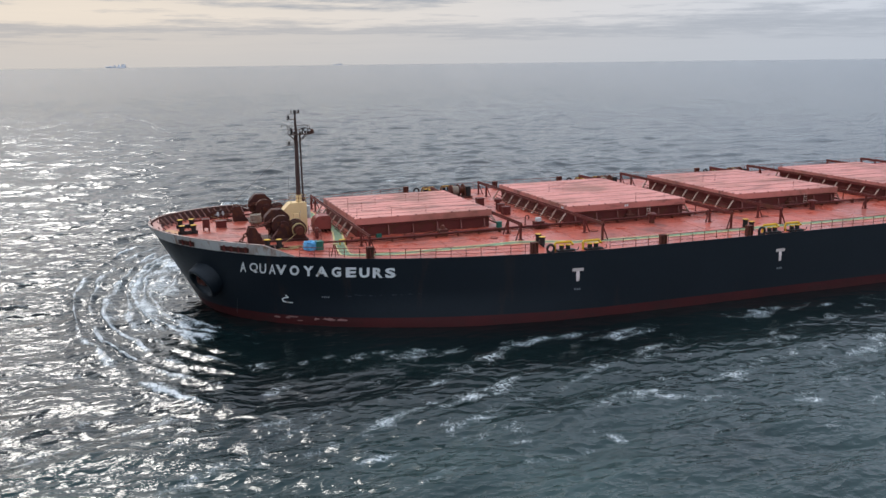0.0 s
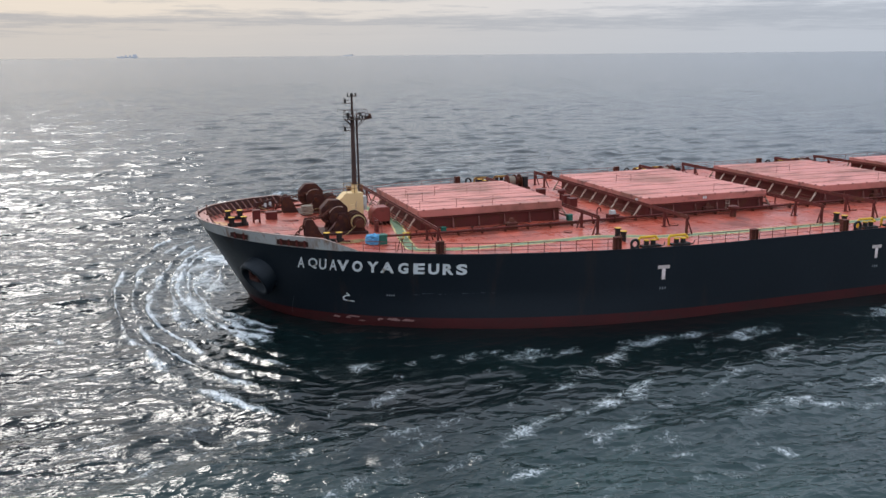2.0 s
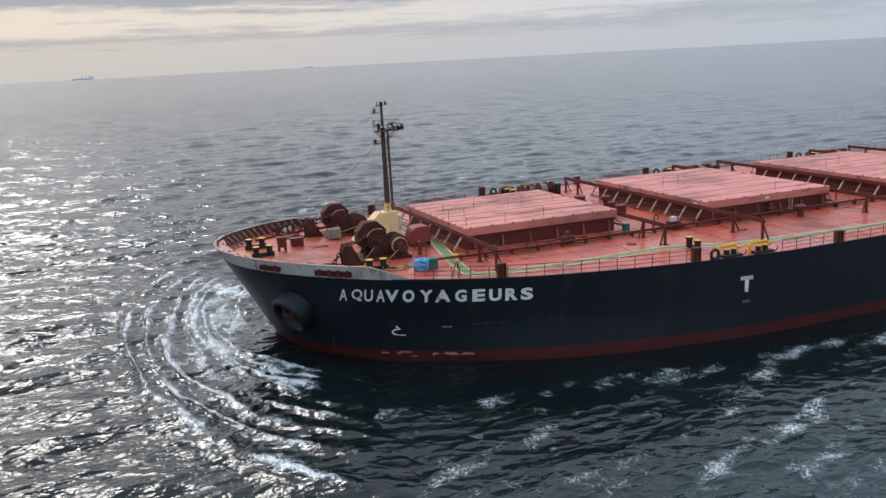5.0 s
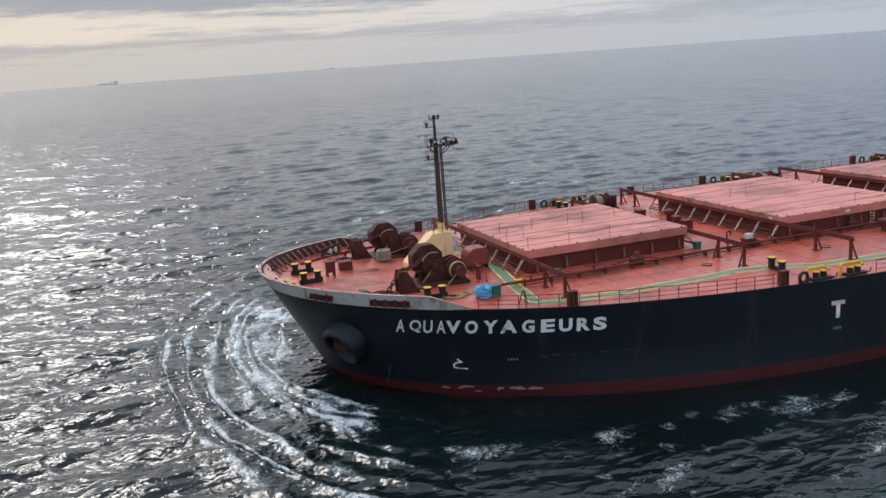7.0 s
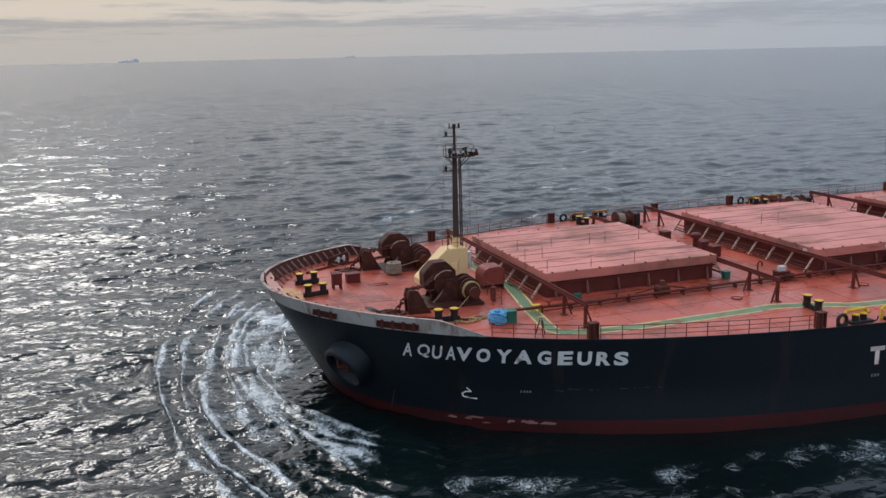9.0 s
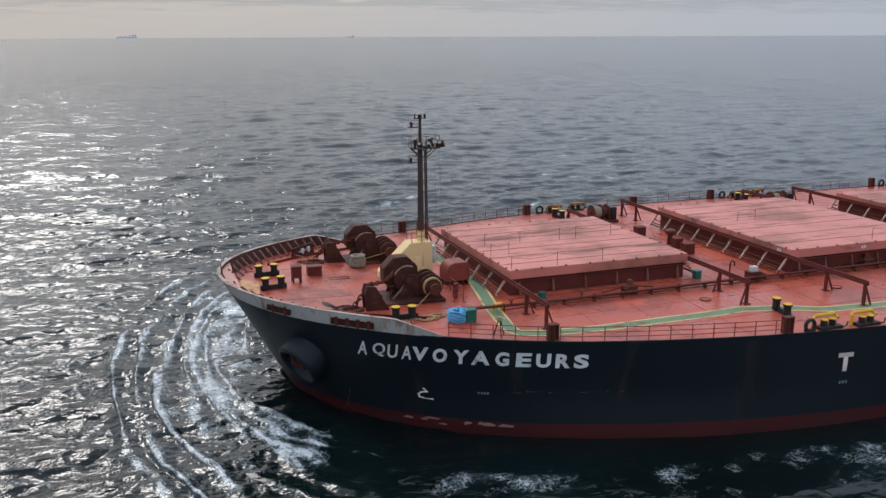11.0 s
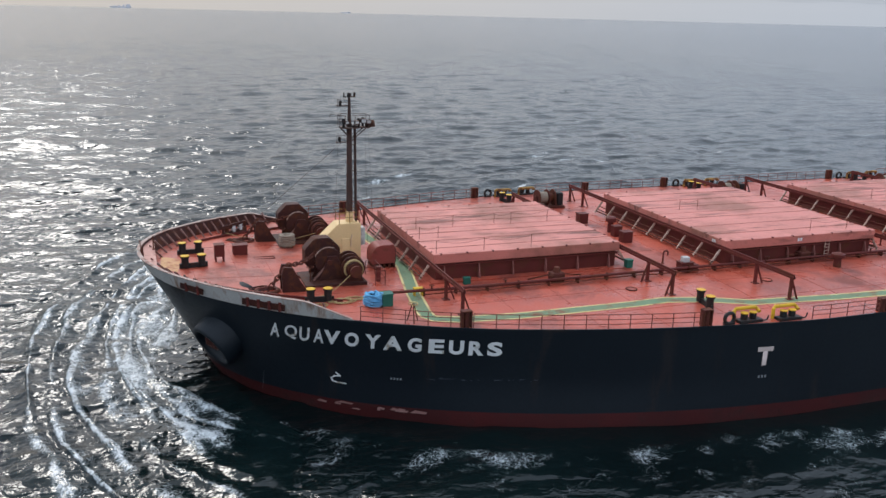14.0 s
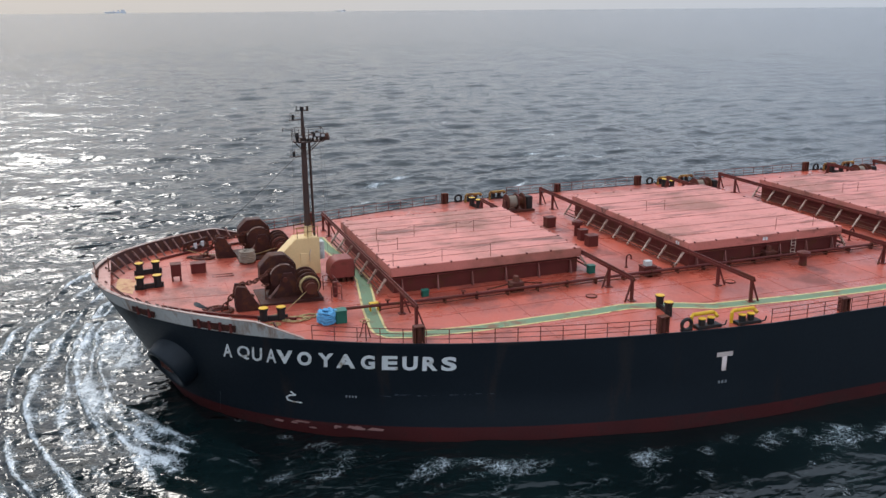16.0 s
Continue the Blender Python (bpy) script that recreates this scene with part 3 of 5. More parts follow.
def bow_details():
    # lining with its shade put into the colour, cap and ribs inside the bulwark
    for side in (-1, 1):
        bm, cap, prev, prevc = B(), B(), None, None
        n = 46
        for i in range(n + 1):
            q = 0.0004 + (i / n) ** 2 * 0.9996
            row, rowc = [], []
            for top in (0, 1):
                z = 8.0
                for _ in range(6):
                    x = stem_x(z) + (-3.4 - stem_x(z)) * q
                    z = deck_edge_z(x) + (bulwark_h(x) if top else 0.0)
                b = half_breadth(x, z)
                nx = 0.6 * math.exp(-(x - stem_x(z)) / 2.0)
                row.append(bm.verts.new((x + 0.16 * nx + 0.01, side * max(0.0, b - 0.14), z + (0 if top else 0.005))))
                if top:
                    for w, dz in ((0.07, 0.02), (-0.26, 0.02), (-0.26, 0.07), (0.07, 0.07)):
                        rowc.append(cap.verts.new((x - w * nx * 1.2, side * max(0.0, b + w), z + dz)))
            if prev:
                bm.faces.new((prev[0], row[0], row[1], prev[1]))
                for k in range(4):
                    cap.faces.new((prevc[k], rowc[k], rowc[(k + 1) % 4], prevc[(k + 1) % 4]))
            prev, prevc = row, rowc
        bmesh.ops.recalc_face_normals(cap, faces=cap.faces)
        part("bulwark_lining", bm, "rust_and_shade", carrier, "dark red inner face of the bow bulwark, its shade painted in")
        part("bulwark_cap", cap, "cap", carrier)
        rib = sweep(B(), [(0, 0.90), (0.86, 0), (1.0, 0), (1.0, 0.05), (0.08, 1.0), (0, 1.0)], -0.045, 0.045, axis="x")
        ob, me = None, None
        for i in range(16):
            q = (0.14 + 0.82 * i / 15) ** 1.4
            x = stem_x(8.9) + (-4.6 - stem_x(8.9)) * q
            b = half_breadth(x, deck_edge_z(x)) - 0.16
            slope = (half_breadth(x + 0.1, 8.2) - half_breadth(x - 0.1, 8.2)) / 0.2
            ang = math.atan(slope)
            m = Matrix.Translation((x + 0.1, side * b, deck_edge_z(x))) @ Matrix.Rotation(side * ang, 4, "Z") @ Matrix.Diagonal((1, -side, 1, 1))
            if me is None:
                ob = part("bulwark_rib", rib, "rib", carrier)
                me, ob.matrix_basis = ob.data, m
            else:
                share("bulwark_rib", me, carrier, m)
    # open roller chocks let into the bulwark on the port side
    for xa, xb in ((-13.75, -12.35), (-10.0, -7.45)):
        bm, prev = B(), None
        for i in range(9):
            x = xa + (xb - xa) * i / 8
            row = []
            for z, out in ((deck_edge_z(x) + 0.12, 0.05), (deck_edge_z(x) + 0.12, 0.14), (deck_edge_z(x) + 0.62, 0.14), (deck_edge_z(x) + 0.62, 0.05)):
                row.append(bm.verts.new((x - 0.4 * out, -half_breadth(x, z) - out, z)))
            if prev:
                for k in range(4):
                    bm.faces.new((prev[k], row[k], row[(k + 1) % 4], prev[(k + 1) % 4]))
            else:
                bm.faces.new(row)
            prev = row
        bm.faces.new(prev[::-1])
        bmesh.ops.recalc_face_normals(bm, faces=bm.faces)
        chock = part("mooring_chock", bm, "rust_and_shade", carrier, "rusted steel mooring chock in the bulwark")
        for i in range(2 if xb < -12 else 4):
            x = xa + (xb - xa) * (i + 0.5) / (2 if xb < -12 else 4)
            z = deck_edge_z(x)
            bm = rod(B(), (x, -half_breadth(x, z + 0.5) - 0.06, z + 0.1), (x, -half_breadth(x, z + 0.5) - 0.06, z + 0.72), 0.13, seg=10)
            part("roller", bm, "dark_red", chock)
    # breast plate at the stem and its small staff
    bm = B()
    xs = [stem_x(9.0) + 0.45 + 0.85 * i / 8 for i in range(9)]
    rows = [[bm.verts.new((x, s * (half_breadth(x, 8.8) - 0.2 * min(1.0, (x - xs[0]) + 0.3)), z)) for s, z in ((-1, 8.7), (1, 8.7), (1, 8.76), (-1, 8.76))] for x in xs]
    for a, b in zip(rows, rows[1:]):
        for k in range(4):
            bm.faces.new((a[k], b[k], b[(k + 1) % 4], a[(k + 1) % 4]))
    bm.faces.new(rows[0])
    bm.faces.new(rows[-1][::-1])
    bmesh.ops.recalc_face_normals(bm, faces=bm.faces)
    part("breast_plate", bm, "plate", carrier, "pale pink plate across the stem head")
    staff = thing("jack_staff", "short rusty jack staff at the stem head", "staff", (stem_x(9.0) + 0.35, 0.0, 8.72))
    part("pole", rod(B(), (0, 0, 0), (-0.15, 0, 1.15), 0.05, 0.035), "rust", staff)
    part("foot", box(B(), -0.12, 0.12, -0.12, 0.12, 0, 0.12, 0.02), "rust", staff)
    post = thing("stem_post", "short upright rusty post on the stem plate", "post", (stem_x(9.0) + 1.2, 1.2, 8.74))
    part("pole", rod(B(), (0, 0, 0), (0, 0, 1.1), 0.05, 0.045), "rust", post)
    part("foot", box(B(), -0.1, 0.1, -0.1, 0.1, -0.02, 0.08, 0.02), "rust", post)
    # yellow painted patch behind the stem
    bm = B()
    q = [(-14.9, -1.4), (-13.7, -2.6), (-13.3, 0.9), (-14.7, 1.8)]
    bm.faces.new([bm.verts.new((x, y, deck_z(x, y) + 0.02)) for x, y in q])
    bmesh.ops.subdivide_edges(bm, edges=bm.edges[:], cuts=4, use_grid_fill=True)
    for v in bm.verts:
        v.co.z = deck_z(v.co.x, v.co.y) + 0.018
    part("painted_patch", bm, "patch", carrier, "worn yellow paint on the deck")


bow_details()


def ship_writing():
    """The ship's name and the marks on the port side, laid on the curved plating."""

    def glyph(ch, thick):
        cu = bpy.data.curves.new("glyph", "FONT")
        cu.body, cu.size, cu.offset, cu.resolution_u = ch, 1.0, thick, 4
        ob = bpy.data.objects.new("glyph", cu)
        scene.collection.objects.link(ob)
        me = bpy.data.meshes.new_from_object(ob.evaluated_get(bpy.context.evaluated_depsgraph_get()))
        bpy.data.objects.remove(ob)
        bpy.data.curves.remove(cu)
        return me

    def lay(name, ch, xa, xb, za, zb, thick=0.03, label="", mat="letter", drop=0.0):
        me = glyph(ch, thick)
        co = np.array([v.co[:] for v in me.vertices])
        lo, hi = co.min(0), co.max(0)
        for v in me.vertices:
            u, w = (v.co.x - lo[0]) / (hi[0] - lo[0]), (v.co.y - lo[1]) / (hi[1] - lo[1])
            x, z = xa + (xb - xa) * u, za + (zb - za) * w + drop * u
            v.co = (x, -half_breadth(x, z) - 0.03, z)
        bm = B()
        bm.from_mesh(me)
        bpy.data.meshes.remove(me)
        part(name, bm, mat, carrier, label)

    word = "AQUAVOYAGEURS"
    spans = [(-8.29, -7.74), (-7.44, -6.69), (-6.55, -5.95), (-5.7, -5.1), (-5.09, -4.11), (-3.84, -2.98), (-2.62, -1.66), (-1.5, -0.36), (-0.03, 0.83), (1.25, 2.22), (2.5, 3.44), (3.73, 4.68), (4.9, 5.86)]
    for k, (ch, (a, b)) in enumerate(zip(word, spans)):
        za = 5.46 - 0.36 * (a + 8.3) / 14.0
        zb = 6.55 - 0.42 * (a + 8.3) / 14.0
        lay("letter", ch, a, b, za, zb, 0.02 if k < 4 else 0.042, "white painted letter of the ship's name")
    for x in (23.37, 48.3):
        lay("letter", "T", x, x + 1.2, 3.95, 5.33, 0.05, "pale painted tug mark", "tug")
        for k in range(3):
            bm = B()
            a = x + 0.25 + k * 0.25
            bm.faces.new([bm.verts.new((u, -half_breadth(u, z) - 0.03, z)) for u, z in ((a, 3.02), (a + 0.15, 3.02), (a + 0.15, 3.24), (a, 3.24))])
            part("mark_bar", bm, "faint", carrier)
    # bulbous bow sign: a hooked line
    pts = [(-4.22, 3.14), (-3.98, 2.9), (-4.3, 2.86), (-4.5, 2.68), (-4.42, 2.47), (-4.1, 2.38), (-3.62, 2.36)]
    bm = B()
    for (xa, za), (xb, zb) in zip(pts, pts[1:]):
        d = Vector((xb - xa, zb - za)).normalized() * 0.05
        bm.faces.new([bm.verts.new((u, -half_breadth(u, z) - 0.03, z)) for u, z in ((xa - d.y - d.x, za + d.x - d.y), (xa + d.y - d.x, za - d.x - d.y), (xb + d.y + d.x, zb - d.x + d.y), (xb - d.y + d.x, zb + d.x + d.y))])
    part("bulb_mark", bm, "letter", carrier, "white painted bulbous bow sign")
    for k in range(4):
        bm = B()
        a = -0.92 + k * 0.19
        bm.faces.new([bm.verts.new((u, -half_breadth(u, z) - 0.03, z)) for u, z in ((a, 3.0), (a + 0.11, 3.0), (a + 0.11, 3.17), (a, 3.17))])
        part("mark_bar", bm, "faint", carrier)
    # draught marks near the stem
    for k in range(9):
        bm = B()
        x, z = -8.6 + 0.004 * k, 0.55 + 0.2 * k
        bm.faces.new([bm.verts.new((u, -half_breadth(u, w) - 0.03, w)) for u, w in ((x, z), (x + 0.05, z), (x + 0.05, z + 0.06), (x, z + 0.06))])
        part("draught_mark", bm, "faint", carrier)
    # pale scrapes left by fenders along the side
    rng = random.Random(5)
    for _ in range(26):
        x, z, w = rng.uniform(1.0, 8.2), 3.15 + rng.uniform(-0.12, 0.22), rng.uniform(0.1, 0.7)
        bm = B()
        s = rng.uniform(-0.05, 0.08)
        h = rng.uniform(0.02, 0.07)
        bm.faces.new([bm.verts.new((u, -half_breadth(u, q) - 0.02, q)) for u, q in ((x, z), (x + w, z + s * w), (x + w, z + s * w + h * 0.4), (x, z + h))])
        part("scrape", bm, "scrape", carrier)
    for _ in range(12):
        x, z, w = rng.uniform(-7.6, 1.5), rng.uniform(0.3, 0.8), rng.uniform(0.2, 1.1)
        bm = B()
        h = rng.uniform(0.05, 0.22)
        bm.faces.new([bm.verts.new((u, -half_breadth(u, q) - 0.02, q)) for u, q in ((x, z), (x + w * 0.9, z - 0.03), (x + w, z + h * 0.6), (x + w * 0.3, z + h))])
        part("scrape", bm, "scrape_red", carrier)


M.update(
    faint=paint("faded_mark_paint", (0.22, 0.23, 0.24), (0.14, 0.15, 0.16), 0.6, grain=8.0),
    tug=paint("pinkish_mark_paint", (0.62, 0.50, 0.45), (0.52, 0.42, 0.38), 0.55, grain=5.0, rust=0.2, rust_scale=1.5),
    scrape=paint("scraped_hull_paint", (0.075, 0.09, 0.105), (0.05, 0.065, 0.08), 0.6, grain=8.0),
    scrape_red=paint("scraped_boot_paint", (0.30, 0.17, 0.15), (0.22, 0.10, 0.09), 0.6, grain=8.0),
)
ship_writing()


def anchor_pod():
    """The round anchor pocket that stands out from the port bow, with the stowed anchor in it."""
    c = Vector((-11.55, -7.5, 3.95))
    axis = Vector((-0.77, -0.37, -0.52)).normalized()
    m = Matrix.Translation(c) @ axis.to_track_quat("Z", "Y").to_matrix().to_4x4()
    bm = B()
    n = 32
    prof = [(2.05, -4.2), (1.9, -0.3), (1.86, 0.4), (1.74, 0.58), (1.52, 0.56), (1.38, 0.34), (1.3, -0.5), (0.0, -0.62)]
    loops = []
    for r, z in prof:
        loops.append([bm.verts.new(m @ Vector((r * math.cos(2 * math.pi * i / n), r * math.sin(2 * math.pi * i / n), z))) for i in range(n)] if r else [bm.verts.new(m @ Vector((0, 0, z)))])
    for a, b in zip(loops, loops[1:]):
        for i in range(n):
            if len(b) == 1:
                bm.faces.new((a[i], a[(i + 1) % n], b[0]))
            else:
                bm.faces.new((a[i], a[(i + 1) % n], b[(i + 1) % n], b[i]))
    bmesh.ops.recalc_face_normals(bm, faces=bm.faces)
    part("anchor_pocket", bm, "navy", carrier, "round navy anchor pocket standing out from the bow", smooth=True)
    a = thing("anchor", "rusty stockless anchor stowed in the bow pocket", "anchor", c)
    mm = axis.to_track_quat("Z", "Y").to_matrix().to_4x4()
    bm = B()
    rod(bm, mm @ Vector((0, 0, -0.6)), mm @ Vector((0, 0, 0.35)), 0.24, 0.18, 10)
    part("shank", bm, "rust_and_shade", a)
    bm = B()
    bmesh.ops.create_cube(bm, size=1, matrix=mm @ Matrix.Translation((0, 0, 0.25)) @ Matrix.Diagonal((1.5, 0.5, 0.45, 1)))
    bmesh.ops.bevel(bm, geom=bm.edges[:], offset=0.1, segments=2, affect="EDGES")
    part("crown", bm, "rust_and_shade", a)
    for s in (-1, 1):
        bm = B()
        rod(bm, mm @ Vector((0.55 * s, 0, 0.3)), mm @ Vector((0.68 * s, 0.85, 0.05)), 0.24, 0.07, 8)
        part("fluke", bm, "rust_and_shade", a)


anchor_pod()


def bollards(x0, y0, x1, y1, group, label, h=0.95, r=0.27):
    """A pair of mooring posts on one base plate."""
    a, b = Vector(on_deck(x0, y0)), Vector(on_deck(x1, y1))
    mid = (a + b) / 2
    t = thing("mooring_bollard", label, "bollard", mid, group=group)
    d = (b - a) / 2
    e = d.normalized() * (d.length + 0.42)
    part("base_plate", beam(B(), -e + Vector((0, 0, 0.07)), e + Vector((0, 0, 0.07)), 0.16, 0.62), "black", t)
    for s in (-1, 1):
        p = d * s
        bm = rod(B(), p + Vector((0, 0, 0.1)), p + Vector((0, 0, h - 0.1)), r, seg=16)
        rod(bm, p + Vector((0, 0, h - 0.12)), p + Vector((0, 0, h)), r + 0.07, seg=16)
        post = part("post", bm, "black", t, smooth=False)
        part("cap", rod(B(), p + Vector((0, 0, h)), p + Vector((0, 0, h + 0.035)), r + 0.06, seg=16), "yellow", post, "yellow painted cap")


G_BOLL = "double mooring bollards on deck"
bollards(-13.05, 2.35, -11.8, 2.65, G_BOLL, "black double bollard with yellow caps near the stem")
bollards(-13.1, -1.6, -11.85, -1.3, G_BOLL, "black double bollard with yellow caps near the stem")
bollards(-5.37, -10.7, -4.17, -10.75, G_BOLL, "black double bollard with bright yellow caps beside the windlass")
for k in range(3):
    dx = 25.3 * k
    for s in (-1, 1):
        yy = (17.23, 18.63) if k == 0 else (18.6, 19.9)
        bollards(21.9 + dx, s * yy[0], 21.7 + dx, s * yy[1], G_BOLL, "black double bollard with yellow caps near the rail")


def windlass(cx, cy, name_label):
    """Anchor windlass: an eight sided guard over the gear, a broad stand before it and a rope drum abaft."""
    t = thing("windlass", name_label, "windlass", on_deck(cx, cy), group="anchor windlasses")
    part("bed_plate", box(B(), -1.7, 2.9, -2.7, 1.1, -0.25, 0.14, 0.04), "rust_and_shade", t)

    def octagon(r, z, y0, y1, bevel):
        bm = sweep(B(), [(r * math.cos(math.pi / 8 + k * math.pi / 4), z + r * math.sin(math.pi / 8 + k * math.pi / 4)) for k in range(8)], y0, y1)
        bmesh.ops.bevel(bm, geom=bm.edges[:], offset=bevel, segments=2, affect="EDGES")
        return bm

    guard = part("gear_guard", octagon(1.45, 1.75, -0.62, 0.55, 0.06), "rust_and_shade", t, "dark rusty eight sided gear guard")
    for k in range(8):
        a = k * math.pi / 4
        part("guard_bolt", rod(B(), (1.18 * math.cos(a), -0.67, 1.75 + 1.18 * math.sin(a)), (1.18 * math.cos(a), -0.6, 1.75 + 1.18 * math.sin(a)), 0.06, seg=6), "rust", guard)
    # chain wheel under its hood
    bm = B()
    for y, r, w in ((-0.75, 1.0, 0.12), (-1.0, 0.8, 0.4), (-1.25, 1.0, 0.12)):
        rod(bm, (0.3, y - w / 2, 1.5), (0.3, y + w / 2, 1.5), r, seg=24)
    wheel = part("chain_wheel", bm, "rust_and_shade", t)
    part("hub", rod(B(), (0.3, -1.42, 1.5), (0.3, -1.28, 1.5), 0.3, 0.24, 14), "rust", wheel)
    arc = [(0.3 + 1.06 * math.cos(a), -1.24, 1.5 + 1.06 * math.sin(a)) for a in np.linspace(1.15, 2.75, 12)]
    part("brake_band", tube(B(), arc, 0.035, seg=6), "bar", t, "pale worn edge of the brake band")
    # stands: broad plates that widen to the bed
    bm = sweep(B(), [(-0.55, 0.1), (1.75, 0.1), (1.25, 1.2), (0.85, 1.95), (0.2, 1.95), (-0.1, 1.1)], -1.62, -1.46)
    bmesh.ops.bevel(bm, geom=bm.edges[:], offset=0.03, segments=1, affect="EDGES")
    part("bearing_stand", bm, "rust_and_shade", t)
    for y in (-0.55, 0.75):
        part("bearing_stand", sweep(B(), [(-0.85, 0.1), (1.05, 0.1), (0.42, 1.75), (-0.22, 1.75)], y - 0.09, y + 0.09), "rust_and_shade", t)
    part("main_shaft", rod(B(), (0.3, -1.8, 1.5), (0.3, 1.1, 1.5), 0.19, seg=12), "rust", t)
    part("stand_brace", beam(B(), (-0.9, -1.5, 0.14), (0.05, -1.54, 1.2), 0.1, 0.14), "rib", t, "pale worn brace")
    # mooring drum abaft the chain wheel
    dx, dz = 1.95, 1.05
    bm = rod(B(), (dx, -2.6, dz), (dx, -0.5, dz), 0.62, seg=22)
    for y in (-2.05, -1.2, -0.45):
        rod(bm, (dx, y - 0.05, dz), (dx, y + 0.05, dz), 0.92, seg=26)
    drum = part("mooring_drum", bm, "rust_and_shade", t)
    bm = B()
    for k in range(3):
        ring(bm, 0.68, 0.06, Matrix.Translation((dx, -2.2 - 0.11 * k, dz)) @ Matrix.Rotation(radians(90), 4, "X"), seg=20, sub=6)
    part("wound_rope", bm, "tan_rope" if cy < 0 else "rust", drum)
    bm = B()
    for y, r in ((-2.6, 0.50), (-2.78, 0.34), (-2.94, 0.32), (-3.08, 0.44)):
        rod(bm, (dx, y - 0.09, dz), (dx, y + 0.09, dz), r, seg=16)
    part("warping_head", bm, "rust", t)
    for y in (-2.42, -0.25):
        part("drum_stand", sweep(B(), [(dx - 0.75, 0.1), (dx + 0.75, 0.1), (dx + 0.3, 1.2), (dx - 0.3, 1.2)], y - 0.07, y + 0.07), "rust_and_shade", t)
    part("gear_case", box(B(), 0.9, 1.7, -0.35, 0.9, 0.1, 1.5, 0.12), "rust_and_shade", t)
    part("motor", rod(B(), (dx, 0.1, 0.85), (dx, 1.2, 0.85), 0.45, seg=16), "rust_and_shade", t)
    bm = rod(B(), (-1.15, -1.6, 0.1), (-1.15, -1.6, 1.2), 0.035)
    ring(bm, 0.26, 0.03, Matrix.Translation((-1.15, -1.6, 1.23)), seg=14, sub=6)
    part("brake_handwheel", bm, "rust", t)
    return t


windlass(-3.42, -4.95, "large rusty dark red port anchor windlass with eight sided guard")
windlass(-3.42, 7.2, "large rusty dark red starboard anchor windlass with eight sided guard")


def chain_stopper(x, y, label):
    t = thing("chain_stopper", label, "chain stopper", on_deck(x, y), group="chain stoppers")
    for k in (-0.42, 0.42):
        part("cheek", sweep(B(), [(-0.55, -0.1), (1.25, -0.1), (0.85, 0.5), (0.2, 1.75), (-0.45, 1.85), (-0.62, 1.3)], k - 0.14, k + 0.14), "rust_and_shade", t)
    bm = rod(B(), (-0.22, -0.3, 1.4), (-0.22, 0.3, 1.4), 0.34, seg=14)
    part("roller", bm, "dark_red", t)
    part("pawl", beam(B(), (0.15, 0, 1.2), (0.75, 0, 0.9), 0.35, 0.16), "rust", t)
    bm = ring(B(), 0.62, 0.14, Matrix.Translation((-1.6, -0.1, 0.1)), seg=20, sx=1.25)
    part("hawse_lip", bm, "rust", t, "rusty rim of the hawse pipe")
    return t


chain_stopper(-6.35, -7.9, "dark rusty chain stopper with roller in front of windlass")
chain_stopper(-6.2, 6.4, "dark rusty chain stopper with roller in front of windlass")


def chain(points, label):
    t = thing("anchor_chain", label, "chain", points[0], group="anchor chains")
    o = Vector(points[0])
    me = None
    carry, k, step = 0.0, 0, 0.33
    for a, b in zip(points, points[1:]):
        a, b = Vector(a), Vector(b)
        d = b - a
        s = carry
        while s < d.length:
            m = Matrix.Translation(a + d * (s / d.length) - o) @ d.to_track_quat("X", "Z").to_matrix().to_4x4() @ Matrix.Rotation(radians(90 * (k % 2)), 4, "X")
            if me is None:
                ob = part("link", ring(B(), 0.15, 0.05, Matrix.Identity(4), seg=14, sub=6, sx=1.6), "rust", t)
                me, ob.matrix_basis = ob.data, m
            else:
                share("link", me, t, m)
            s += step
            k += 1
        carry = s - d.length


for y0, y1 in ((-5.95, -7.9), (6.2, 6.4)):
    zt = deck_z(-4, y0)
    chain([(-4.1, y0, zt + 2.1), (-4.7, y0 + (y1 - y0) * 0.3, zt + 1.85), (-5.5, y0 + (y1 - y0) * 0.65, zt + 1.75), (-6.5, y1, zt + 1.9), (-7.2, y1, zt + 1.0), (-7.9, y1, zt + 0.1)], "heavy rusty anchor chain led over the stopper")


def rope_coil(x, y, R, h, mat, label, turns=6, mess=0.035):
    t = thing("rope_coil", label, "rope", on_deck(x, y), group="coiled mooring ropes")
    rng = random.Random(int(abs(x * 100)))
    rr = h / turns / 1.7
    pts, n = [], 20
    for q in range(3):
        for k in range(turns * n):
            a, level = 2 * math.pi * k / n, (k / n if q % 2 == 0 else turns - k / n)
            rad = R * (1 - 0.17 * q) * (1 - 0.12 * abs(level - turns * 0.4) / turns) + rng.uniform(-mess, mess)
            pts.append((rad * math.cos(a), rad * math.sin(a), rr + level * h / turns + rng.uniform(-mess, mess)))
    bm = tube(B(), pts, rr, seg=6)
    part("coil", bm, mat, t, smooth=True)
    bm = B()
    last = None
    for k in range(14):
        a = 0.5 * k
        p = Vector((R * (0.35 + 0.05 * k) * math.cos(a), R * (0.35 + 0.05 * k) * math.sin(a), h + 0.02 + 0.05 * math.sin(k * 1.7)))
        if last is not None:
            rod(bm, last, p, rr * 0.8, seg=6)
        last = p
    part("loose_end", bm, mat, t)


rope_coil(-4.46, 3.9, 0.62, 0.95, "grey_rope", "weathered grey mooring rope coiled on deck")
rope_coil(-1.28, -12.1, 0.62, 0.78, "blue_rope", "bright blue mooring rope heaped in untidy coils on deck", 7, 0.085)


